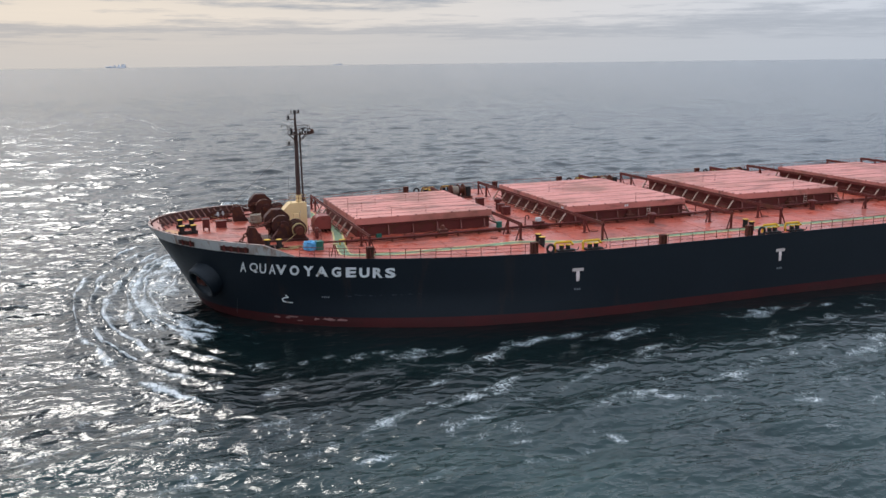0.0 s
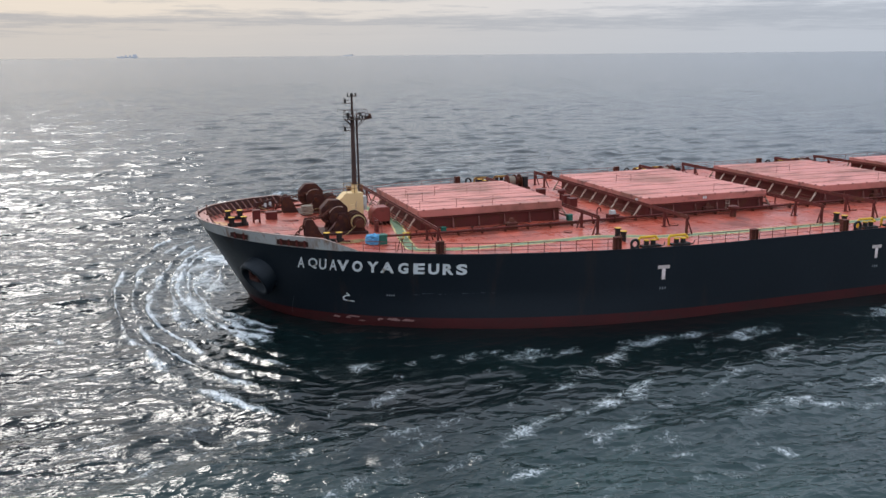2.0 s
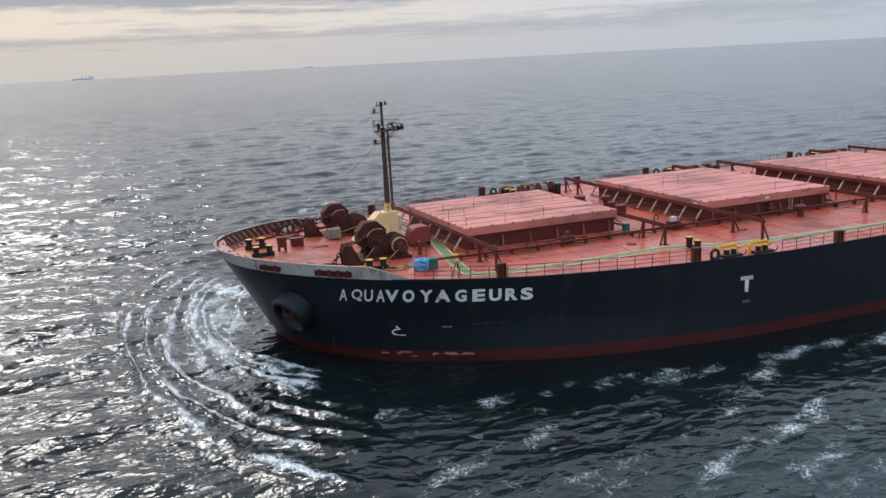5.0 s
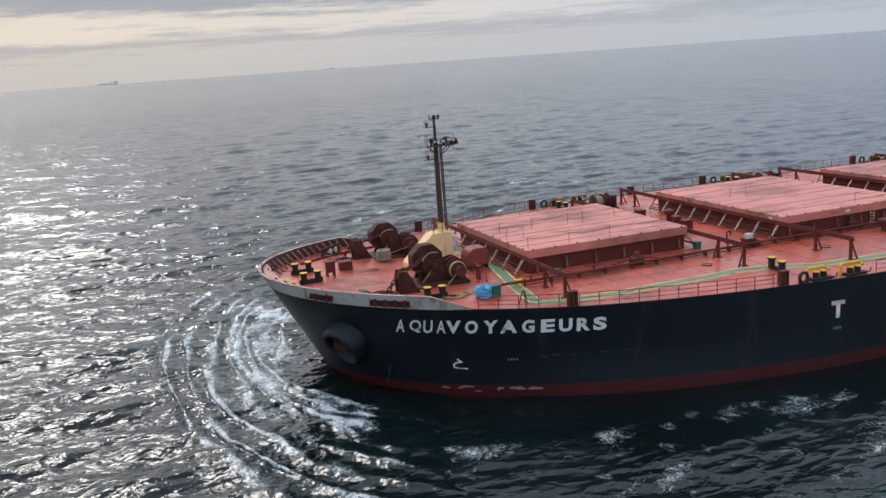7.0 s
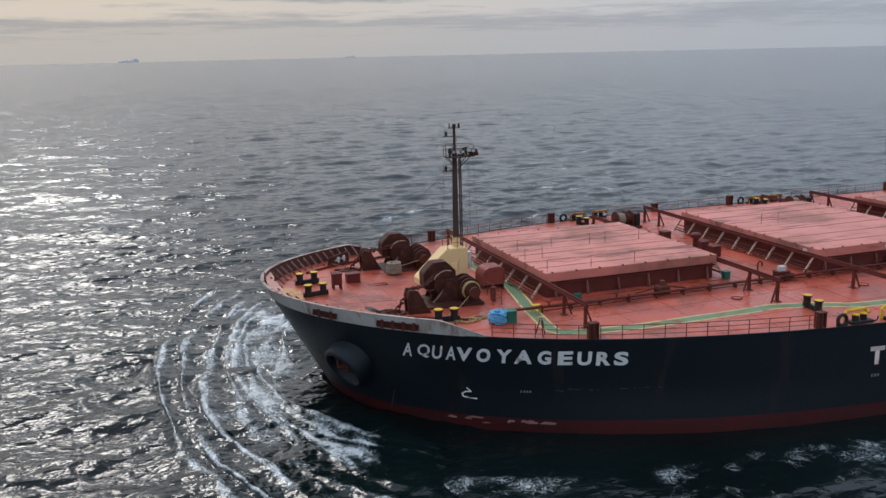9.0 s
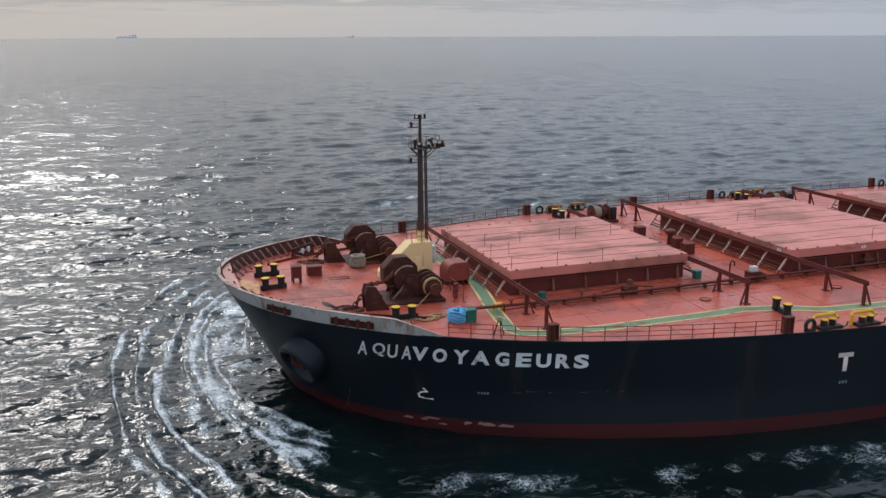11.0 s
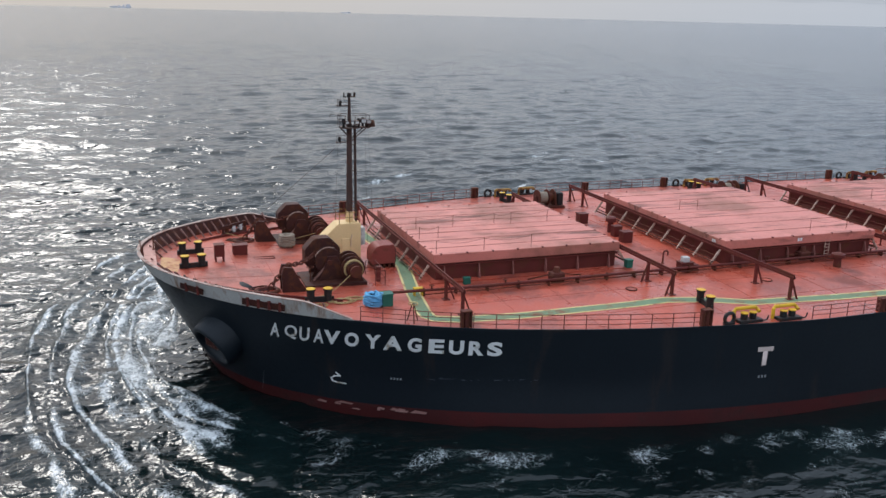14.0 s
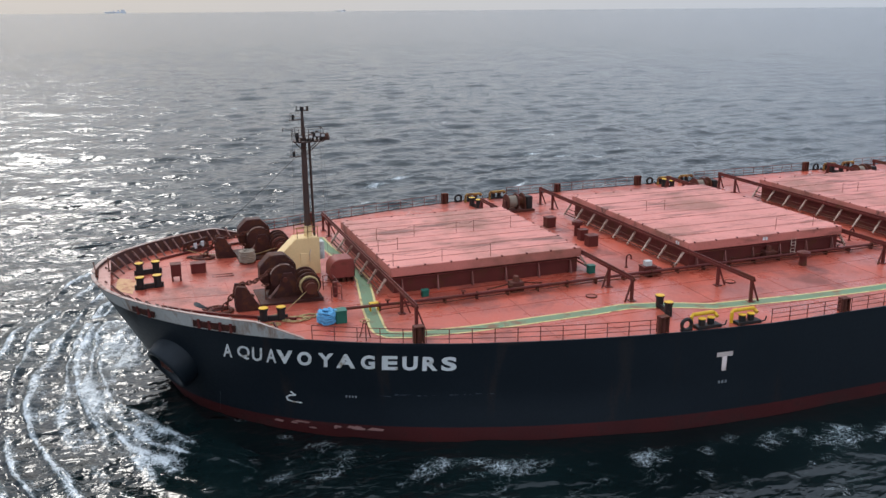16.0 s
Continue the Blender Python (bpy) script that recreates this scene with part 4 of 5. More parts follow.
def small_box(name, x, y, sx, sy, sz, mat, label, category, legs=False, turn=0.0, lid=True, group=""):
    t = thing(name, label, category, on_deck(x, y), turn, group=group)
    z0 = sz * 0.3 if legs else -0.06
    part("body", box(B(), -sx / 2, sx / 2, -sy / 2, sy / 2, z0, sz, 0.03), mat, t)
    if lid:
        part("lid", box(B(), -sx / 2 - 0.04, sx / 2 + 0.04, -sy / 2 - 0.04, sy / 2 + 0.04, sz, sz + 0.06, 0.015), mat, t)
    if legs:
        for u in (-1, 1):
            for v in (-1, 1):
                part("leg", box(B(), u * sx * 0.4 - 0.06, u * sx * 0.4 + 0.06, v * sy * 0.4 - 0.06, v * sy * 0.4 + 0.06, -0.06, z0 + 0.02), mat, t)
    return t


small_box("ventilator", -10.4, 0.2, 0.75, 0.75, 1.3, "dark_red", "dark red box ventilator on short legs", "ventilator", legs=True)
small_box("deck_box", -8.6, 2.1, 1.15, 0.8, 0.75, "dark_red", "low dark red storage box on the foredeck", "box")
small_box("deck_box", -0.36, -12.2, 0.75, 0.75, 0.85, "box_green", "dark green box beside the blue rope", "box")
for x, y, sx in ((25.0, 6.5, 0.95), (25.57, 0.9, 0.8), (25.3, -1.2, 0.95)):
    small_box("ventilator", x, y, sx, sx * 0.9, 0.95, "dark_red", "squat dark red ventilator between the hatches", "ventilator", group="squat ventilators")
cabinet = small_box("electric_cabinet", 25.3, -10.35, 1.15, 0.8, 0.72, "dark_red", "pale grey electric cabinet on a dark red box", "cabinet")
part("cabinet_case", box(B(), -0.36, 0.22, -0.3, 0.18, 0.78, 1.2, 0.03), "grey", cabinet, "pale grey cabinet case")
part("side_box", box(B(), 0.62, 1.2, -0.2, 0.25, -0.05, 0.5, 0.05), "dark_red", cabinet)
small_box("deck_box", 21.3, -8.3, 0.55, 0.5, 0.6, "box_green", "green box beside the hatch corner", "box")
small_box("deck_box", 6.9, -8.9, 0.5, 0.4, 0.45, "box_green", "small green box on the hatch ledge", "box")


def mushroom_vent(x, y, h, r, label="dark red mushroom ventilator"):
    t = thing("mushroom_ventilator", label, "ventilator", on_deck(x, y), group="mushroom ventilators")
    part("stem", rod(B(), (0, 0, -0.05), (0, 0, h * 0.75), r * 0.6, r * 0.5, 14), "dark_red", t)
    bm = B()
    rod(bm, (0, 0, h * 0.7), (0, 0, h * 0.92), r, seg=16)
    rod(bm, (0, 0, h * 0.92), (0, 0, h), r, r * 0.6, 16)
    part("cowl", bm, "dark_red", t)


mushroom_vent(25.8, 2.4, 1.5, 0.5)
for k in range(3):
    mushroom_vent(38.8 + 23.35 * k, -12.6, 1.2, 0.55, "rusty red mushroom ventilator beside the hatch")


def gooseneck(x, y):
    t = thing("air_pipe", "rusty goose neck air pipe on deck", "pipe", on_deck(x, y), group="goose neck air pipes")
    pts = [(0, 0, 0)] + [(0.22 - 0.22 * math.cos(a), 0, 0.85 + 0.22 * math.sin(a)) for a in np.linspace(0, math.pi, 7)] + [(0.44, 0, 0.65)]
    part("pipe", tube(B(), pts, 0.07), "dark_red", t)
    part("flange", rod(B(), (0, 0, 0), (0, 0, 0.05), 0.15, seg=12), "dark_red", t)


for k in range(4):
    gooseneck(24.7 + 23.35 * k, -8.1)


def mast_house():
    t = thing("mast_house", "cream painted steel mast house with sloping front", "deck house", on_deck(-1.0, 0.2))
    z = t.location.z
    H = 10.4 - z
    bm = sweep(B(), [(-2.6, -0.2), (1.75, -0.2), (1.75, H), (-0.15, H), (-2.6, H - 2.35)], -1.0, 0.55)
    bmesh.ops.bevel(bm, geom=bm.edges[:], offset=0.04, segments=2, affect="EDGES")
    part("wall", bm, "cream", t)
    part("hatch_door", box(B(), 0.15, 0.75, -1.06, -0.99, H - 2.2, H - 1.2, 0.02), "cream", t)
    bm = tube(B(), [(0.9, -1.06, H - 1.9), (0.9, -1.1, H - 1.3), (1.0, -1.06, H - 0.9)], 0.03)
    part("hand_grip", bm, "bar", t)
    cab = part("cabinet", box(B(), 1.77, 2.15, -0.75, 0.1, H - 1.9, H - 0.45, 0.03), "grey", t, "pale grey electric cabinet on the house wall")
    part("cabinet_door", box(B(), 2.15, 2.18, -0.7, 0.05, H - 1.85, H - 0.5), "grey", cab)
    for y in (-0.9, 0.45):
        bm = B()
        for x in (0.0, 0.85, 1.65):
            rod(bm, (x, y, H), (x, y, H + 0.9), 0.03)
        for h in (0.5, 0.9):
            rod(bm, (0.0, y, H + h), (1.65, y, H + h), 0.025)
        part("guard_rail", bm, "old_yellow", t)


mast_house()


def hood_vent(x, y):
    t = thing("ventilator_hood", "rounded red steel ventilator hood open at one end", "ventilator", on_deck(x, y))
    prof = [(-0.95, 0.35), (-0.95, 1.0)] + [(-0.95 + 0.8 * (1 - math.cos(a)), 1.0 + 0.85 * math.sin(a)) for a in np.linspace(0.2, math.pi / 2, 7)] + [(0.75, 1.85), (0.95, 1.7), (0.95, 0.35)]
    bm = sweep(B(), prof, -0.85, 0.85)
    bmesh.ops.bevel(bm, geom=[e for e in bm.edges if e.calc_face_angle(0) > 1.0], offset=0.04, segments=2, affect="EDGES")
    part("hood", bm, "dark_red_bright", t)
    # black plate stands in for the shade inside the open end
    part("grille", box(B(), 0.95, 1.02, -0.75, 0.75, 0.4, 1.5), "black", t)
    for k in range(5):
        part("foot", box(B(), -0.85 + 0.42 * k, -0.72 + 0.42 * k, -0.8, 0.8, -0.05, 0.36), "rust", t)


M["dark_red_bright"] = paint("red_steel_paint", (0.26, 0.055, 0.042), (0.20, 0.042, 0.034), 0.48, grain=3.0, rust=0.35, rust_scale=0.8)
hood_vent(1.85, -2.9)


def walkway():
    c = [(3.0, 11.0), (3.0, 7.0), (3.3, 3.0), (3.5, -3.6), (2.2, -10.4), (1.75, -14.0), (1.75, -14.9), (2.1, -15.5), (3.6, -15.95), (8.4, -16.3), (16.9, -16.35), (19.6, -16.2), (22.6, -16.9), (25.7, -18.3), (32.8, -18.95), (39.0, -19.2), (70.0, -19.2), (110.0, -19.2)]
    pts = []
    for a, b in zip(c, c[1:]):
        n = max(1, int(math.hypot(b[0] - a[0], b[1] - a[1]) / 0.8))
        pts += [(a[0] + (b[0] - a[0]) * i / n, a[1] + (b[1] - a[1]) * i / n) for i in range(n)]
    pts.append(c[-1])
    for name, lo, hi, mat, lift, label in (("walkway", -0.42, 0.42, "green", 0.02, "worn green painted walkway on deck"), ("walkway_line", 0.42, 0.58, "line", 0.022, ""), ("walkway_line", -0.58, -0.42, "line", 0.022, "")):
        bm, prev = B(), None
        for i, p in enumerate(pts):
            a, b = pts[max(0, i - 1)], pts[min(len(pts) - 1, i + 1)]
            d = Vector((b[0] - a[0], b[1] - a[1])).normalized()
            row = []
            for w in (lo, (lo + hi) / 2, hi):
                x, y = p[0] - d.y * w, p[1] + d.x * w
                row.append(bm.verts.new((x, y, deck_z(x, y) + lift)))
            if prev:
                bm.faces.new((prev[0], row[0], row[1], prev[1]))
                bm.faces.new((prev[1], row[1], row[2], prev[2]))
            prev = row
        part(name, bm, mat, carrier, label)


walkway()


def runway(x, y0, y1, half, front):
    """Steel track across the deck on which a hatch panel rolls, with its stands."""
    z = 8.95
    t = thing("hatch_runway", "rusty red steel hatch runway beam on braced stands", "runway beam", (x, 0, deck_z(x, 0)), group="hatch runway beams")
    zz = z - t.location.z
    bm = beam(B(), (0, y0, zz - 0.14), (0, y1, zz - 0.14), 0.2, 0.16)
    beam(bm, (0, y0, zz - 0.02), (0, y1, zz - 0.02), 0.07, 0.3)
    part("rail", bm, "dark_red", t)
    for y in (y0 + 0.25, (y0 - half) / 2 - 0.2, (y1 + half) / 2 + 0.2, y1 - 0.25):
        zd = deck_z(x, y) - t.location.z - 0.05
        bm = beam(B(), (0, y, zd), (0, y, zz - 0.18), 0.2, 0.2)
        post = part("stand", bm, "dark_red", t)
        s = 1 if front else -1
        part("brace", beam(B(), (0.08 * s, y, zz - 0.4), (0.62 * s, y - 0.1, zd), 0.11, 0.11), "dark_red", post)
        part("foot_plate", box(B(), -0.25, 0.25, y - 0.25, y + 0.25, zd, zd + 0.1), "dark_red", post)
    s = -1 if front else 1
    me = None
    n = int(2 * half / 2.3)
    for k in range(n + 1):
        y = -half + 0.3 + (2 * half - 0.6) * k / n
        zd = deck_z(x, y) - t.location.z
        m = Matrix.Translation((0, y, 0))
        if me is None:
            ob = part("strut", beam(B(), (-0.2 * s, 0, zz - 0.3), (0.62 * s, 0, 0.12), 0.10, 0.17), "bar", t)
            me, ob.matrix_basis = ob.data, m
        else:
            share("strut", me, t, m)
    for dx, dz_, r in ((0.32, 0.45, 0.05), (0.5, 0.3, 0.07), (0.15, 0.75, 0.04)):
        part("pipe", rod(B(), (dx * s, -half + 0.2, dz_), (dx * s, half - 0.2, dz_), r, seg=6), "rust", t)


for k, (a, b, half) in enumerate(HATCHES):
    e = 15.5 if k == 0 else 18.7
    runway(a - 0.42, -e, e - (1.6 if k == 0 else 2.0), half, True)
    runway(b + 0.22 if k else b + 0.05 + 0.2, -e, e - 1.6, half, False)


def railings():
    def section(side, xa, xb, group):
        mid = (xa + xb) / 2
        t = thing("railing", "rusty red open steel guard railing along the deck edge", "railing", (mid, side * edge_y(mid, 0.15), deck_edge_z(mid)), group="guard railings")
        o = t.location
        pts = []
        x = xa
        while x < xb - 0.3:
            pts.append(Vector((x, side * edge_y(x, 0.16), deck_edge_z(x))) - o)
            slope = (half_breadth(x + 0.2, 7.2) - half_breadth(x, 7.2)) / 0.2
            x += 1.5 / math.sqrt(1 + slope * slope)
        pts.append(Vector((xb, side * edge_y(xb, 0.16), deck_edge_z(xb))) - o)
        me = None
        for p in pts:
            m = Matrix.Translation(p)
            if me is None:
                bm = rod(B(), (0, 0, -0.05), (0, 0, 1.02), 0.033, seg=6)
                ob = part("post", bm, "rail", t)
                me, ob.matrix_basis = ob.data, m
            else:
                share("post", me, t, m)
        for h in (0.35, 0.68, 1.02):
            part("rail", tube(B(), [p + Vector((0, 0, h)) for p in pts], 0.026 if h < 1 else 0.032, seg=6), "rail", t)

    for side in (-1, 1):
        for xa, xb in ((-2.9, 3.2), (4.0, 19.0), (27.5, 33.4), (34.4, 44.4), (53.0, 69.8), (78.3, 110.0)):
            section(side, xa, xb, "")


M["rail"] = paint("rusty_red_rail_paint", (0.24, 0.07, 0.055), (0.16, 0.05, 0.04), 0.6, grain=8.0, rust=0.5, rust_scale=2.0)
railings()


def gunwale():
    for side in (-1, 1):
        bm, prev = B(), None
        xs = [-4.6 + 0.8 * i for i in range(45)] + [60.0, STERN]
        for x in xs:
            b, z = half_breadth(x, deck_edge_z(x)), deck_edge_z(x)
            row = [bm.verts.new((x, side * (b + u), z + v)) for u, v in ((0.04, -0.12), (0.04, 0.07), (-0.06, 0.07), (-0.06, -0.02))]
            if prev:
                for k in range(4):
                    bm.faces.new((prev[k], row[k], row[(k + 1) % 4], prev[(k + 1) % 4]))
            prev = row
        bmesh.ops.recalc_face_normals(bm, faces=bm.faces)
        part("gunwale_bar", bm, "navy", carrier)


gunwale()


def yellow_fairlead(x, side):
    y = side * edge_y(x, 0.62)
    t = thing("roller_fairlead", "yellow pipe guard over a black roller fairlead", "fairlead", on_deck(x, y), group="yellow roller fairleads")
    part("base", box(B(), -0.95, 0.95, -0.32, 0.36, -0.12, 0.2, 0.03), "black", t)
    for k in (-0.42, 0.3):
        r = part("roller", rod(B(), (k, -0.05 * side, 0.18), (k, -0.05 * side, 0.62), 0.24, seg=14), "black", t)
        part("cap", rod(B(), (k, -0.05 * side, 0.62), (k, -0.05 * side, 0.68), 0.27, seg=14), "yellow" if side < 0 else "old_yellow", r)
    yy = -0.42 * side
    coat = "yellow" if side < 0 else "old_yellow"
    part("pipe_guard", tube(B(), [(-1.0, yy, 0.0), (-1.0, yy, 0.72), (-0.88, yy, 0.86), (0.75, yy, 0.86), (0.88, yy, 0.74), (0.88, yy * 0.3, 0.6)], 0.13, seg=10), coat, t)
    part("hook", tube(B(), [(0.95, 0.2 * side, 0.05), (1.3, 0.25 * side, 0.12), (1.38, 0.25 * side, 0.42)], 0.05, seg=6), "black", t)


def ring_chock(x, side):
    y = side * edge_y(x, 0.35)
    t = thing("ring_chock", "round black closed mooring chock at the deck edge", "chock", on_deck(x, y), group="round mooring chocks")
    bm = ring(B(), 0.38, 0.13, Matrix.Translation((0, 0, 0.42)) @ Matrix.Rotation(radians(90), 4, "X"), seg=24)
    part("ring", bm, "black", t, smooth=True)
    part("foot", box(B(), -0.42, 0.42, -0.14, 0.14, -0.1, 0.14, 0.03), "black", t)


def edge_box(x, side, h=1.15, w=0.62):
    y = side * edge_y(x, 0.36)
    t = thing("edge_roller", "dark rusty upright roller box at the deck edge", "fairlead", on_deck(x, y), group="upright roller boxes")
    for k in (-1, 1):
        part("side_plate", box(B(), k * w / 2 - 0.05, k * w / 2 + 0.05, -0.24, 0.24, -0.15, h, 0.02), "rust", t)
    part("roller", rod(B(), (0, 0, 0.0), (0, 0, h - 0.08), 0.2, seg=14), "rust", t)
    part("top_plate", box(B(), -w / 2 - 0.04, w / 2 + 0.04, -0.26, 0.26, h - 0.06, h + 0.02), "rust", t)


for side in (-1, 1):
    for k in range(3):
        dx = 25.3 * k
        edge_box(19.5 + dx, side)
        ring_chock(21.2 + dx, side)
        yellow_fairlead(22.9 + dx, side)
        yellow_fairlead(25.95 + dx, side)
    edge_box(3.6, side)
    edge_box(33.9, side, 1.0)


def tripod(x, y):
    t = thing("tripod_stand", "small rusty tripod stand with ring by the railing", "stand", on_deck(x, y), group="tripod stands")
    for k in range(3):
        a = 2 * math.pi * k / 3 + 0.4
        part("leg", rod(B(), (0.42 * math.cos(a), 0.42 * math.sin(a), -0.03), (0.06 * math.cos(a), 0.06 * math.sin(a), 1.25), 0.04, seg=6), "rust", t)
    part("ring", ring(B(), 0.32, 0.035, Matrix.Translation((0, 0, 1.25)), seg=18, sub=6), "line", t)


tripod(0.48, -15.6)


def side_pipe():
    t = thing("deck_pipe", "rusty red pipeline on low stools beside the hatches", "pipeline", on_deck(11.0, -10.9))
    o = t.location
    pts = [Vector((x, -10.9, deck_z(x, -10.9) + 0.42)) - o for x in [0.3 + 2.5 * i for i in range(40)]]
    part("pipe", tube(B(), pts, 0.11, seg=10), "dark_red", t)
    pts2 = [p + Vector((0, 0.32, -0.08)) for p in pts[2:]]
    part("pipe", tube(B(), pts2, 0.06, seg=8), "rust", t)
    rng = random.Random(31)
    for dy, dz, rad in ((-0.24, -0.2, 0.045), (0.55, -0.22, 0.04), (0.75, -0.3, 0.05)):
        bent = [p + Vector((0, dy + rng.uniform(-0.07, 0.07), dz + rng.uniform(-0.03, 0.05))) for p in pts[1:]]
        part("pipe", tube(B(), bent, rad, seg=6), "rust", t)
    for x in (3.4, 9.2, 13.0, 22.6, 27.3, 33.0, 44.0):
        p = Vector((x, -10.9, deck_z(x, -10.9) + 0.42)) - o
        part("valve", rod(B(), p, p + Vector((0, 0, 0.32)), 0.07, seg=8), "rust", t)
        part("hand_wheel", ring(B(), 0.17, 0.025, Matrix.Translation(p + Vector((0, 0, 0.34))), seg=14, sub=5), "rust_and_shade", t)
    me = None
    for p in pts:
        for d in (0.0,):
            m = Matrix.Translation(p + Vector((d, 0.1, -0.42)))
            if me is None:
                ob = part("stool", box(B(), -0.05, 0.05, -0.22, 0.25, -0.05, 0.32), "rust", t)
                me, ob.matrix_basis = ob.data, m
            else:
                share("stool", me, t, m)
    for p in pts[1::3]:
        part("flange", rod(B(), p + Vector((-0.05, 0, 0)), p + Vector((0.05, 0, 0)), 0.19, seg=12), "rust", t)


side_pipe()


def valve_heap(x, y):
    t = thing("valve_housing", "dark rusty valve housing with long levers beside hatch", "valve", on_deck(x, y), group="valve housings")
    bm = box(B(), -0.55, 0.55, -0.4, 0.4, -0.05, 0.75, 0.1)
    part("housing", bm, "rust", t)
    part("bonnet", rod(B(), (0, 0, 0.7), (0, 0, 1.15), 0.32, 0.2, 10), "rust", t)
    for s in (-1, 1):
        part("lever", beam(B(), (0.4 * s, 0, 0.6), (2.3 * s, 0.25, 0.25), 0.07, 0.09), "rust", t)


for k in range(4):
    valve_heap(13.8 + 23.5 * k, -10.15)


def mooring_winch(x, y):
    t = thing("mooring_winch", "dark rusty mooring winch with rope drum near the rail", "winch", on_deck(x, y), group="mooring winches")
    part("bed", box(B(), -1.9, 1.6, -0.9, 0.9, -0.08, 0.25, 0.03), "rust", t)
    bm = rod(B(), (-1.3, 0, 1.05), (0.5, 0, 1.05), 0.45, seg=16)
    for k in (-1.3, -0.2, 0.5):
        rod(bm, (k - 0.05, 0, 1.05), (k + 0.05, 0, 1.05), 0.85, seg=20)
    part("drum", bm, "rust", t)
    part("wound_rope", rod(B(), (-1.2, 0, 1.05), (-0.28, 0, 1.05), 0.62, seg=18), "grey_rope", t)
    for k in (-1.5, 0.7):
        part("stand", sweep(B(), [(-0.6, 0.2), (0.6, 0.2), (0.2, 1.2), (-0.2, 1.2)], k - 0.08, k + 0.08, axis="x"), "rust", t)
    part("gear_case", box(B(), 0.8, 1.5, -0.6, 0.6, 0.2, 1.6, 0.12), "black", t)


for k in range(3):
    mooring_winch(25.2 + 23.35 * k, 14.4)


def hatch_details():
    for k, (x0, x1, half) in enumerate(HATCHES):
        t = [o for o in SHIP if o.name.startswith("cargo_hatch")][k]
        L, H = x1 - x0, 9.4 - t.location.z
        for f in (-0.78, -0.5, -0.2, 0.24, 0.52, 0.8):
            part("seam", box(B(), 0.05, L - 0.05, f * half - 0.03, f * half + 0.03, H - 0.02, H + 0.025), "hatch_seam", t)
        me = None
        n = int(L / 2.2)
        spots = [(0.6 + (L - 1.2) * i / n, s * (half - 0.08)) for i in range(n + 1) for s in (-1, 1)] + [(u, -half + 0.8 + (2 * half - 1.6) * i / 9) for i in range(10) for u in (0.08, L - 0.08)]
        for x, y in spots:
            m = Matrix.Translation((x, y, H))
            if me is None:
                ob = part("cleat", box(B(), -0.08, 0.08, -0.08, 0.08, -0.1, 0.05, 0.02), "dark_red", t)
                me, ob.matrix_basis = ob.data, m
            else:
                share("cleat", me, t, m)
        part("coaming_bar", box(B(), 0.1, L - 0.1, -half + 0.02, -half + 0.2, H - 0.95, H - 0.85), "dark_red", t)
        part("coaming_ledge", box(B(), -0.3, L + 0.3, -half - 0.55, -half + 0.2, deck_z(x0 + 3, half) - t.location.z - 0.1, deck_z(x0 + 3, half) - t.location.z + 0.1), "deck", t)
        bm = B()
        for u in (0.0, 0.45):
            rod(bm, (L * 0.66 + u, -half + 0.02, 0.1), (L * 0.66 + u, -half + 0.02, H - 0.5), 0.035, seg=6)
        for q in range(5):
            rod(bm, (L * 0.66, -half + 0.02, 0.25 + 0.28 * q), (L * 0.66 + 0.45, -half + 0.02, 0.25 + 0.28 * q), 0.03, seg=6)
        if k:
            part("ladder", bm, "bar", t)
        if k == 1:
            for a in (0.0, 0.28):
                part("mark_bar", box(B(), -0.012, 0.0, -half + 1.3 + a, -half + 1.5 + a, H - 0.5, H - 0.22), "letter", t)
                part("mark_bar", box(B(), 7.4 + a, 7.6 + a, -half - 0.012, -half, H - 0.5, H - 0.22), "letter", t)
        if k > 2:
            continue
        w = thing("wire_fence", "thin temporary stanchions with slack wire on hatch cover", "fence", (x0, 0, 9.4), group="wire fences on hatch covers")
        for y, xs in ((-half + 0.35, (0.3, 4.2, 8.2)), (half * 0.02, (1.2, 4.5, 8.3, 9.9, 13.4)), (-half * 0.4, (0.4, 2.0)) ) if k == 0 else ((half * 0.1, (3.0, 5.0)), (-half + 1.0, (9.5, 13.5))):
            last = None
            for x in xs:
                part("stanchion", rod(B(), (x, y, -0.02), (x, y, 1.0), 0.022, seg=5), "rail", w)
                if last is not None:
                    pts = [(last + (x - last) * i / 6, y, 0.95 - 0.25 * math.sin(math.pi * i / 6)) for i in range(7)]
                    part("wire", tube(B(), pts, 0.012, seg=4), "rail", w)
                last = x


M["hatch_seam"] = paint("rusty_hatch_seam", (0.44, 0.165, 0.135), (0.30, 0.11, 0.085), 0.65, grain=4.0, rust=0.6, rust_scale=0.5)
hatch_details()


def deck_ring(x, y):
    t = thing("deck_plate", "round rust edged cover plate on the deck", "cover plate", on_deck(x, y), group="round deck plates")
    part("rim", ring(B(), 0.4, 0.05, Matrix.Translation((0, 0, 0.03)), seg=20, sub=6), "rust", t)
    part("plate", rod(B(), (0, 0, -0.02), (0, 0, 0.04), 0.38, seg=20), "deck", t)


for x, y in ((23.5, 5.4), (30.3, -14.2), (18.5, -13.4), (53.6, -14.2), (47.0, 5.4)):
    deck_ring(x, y)


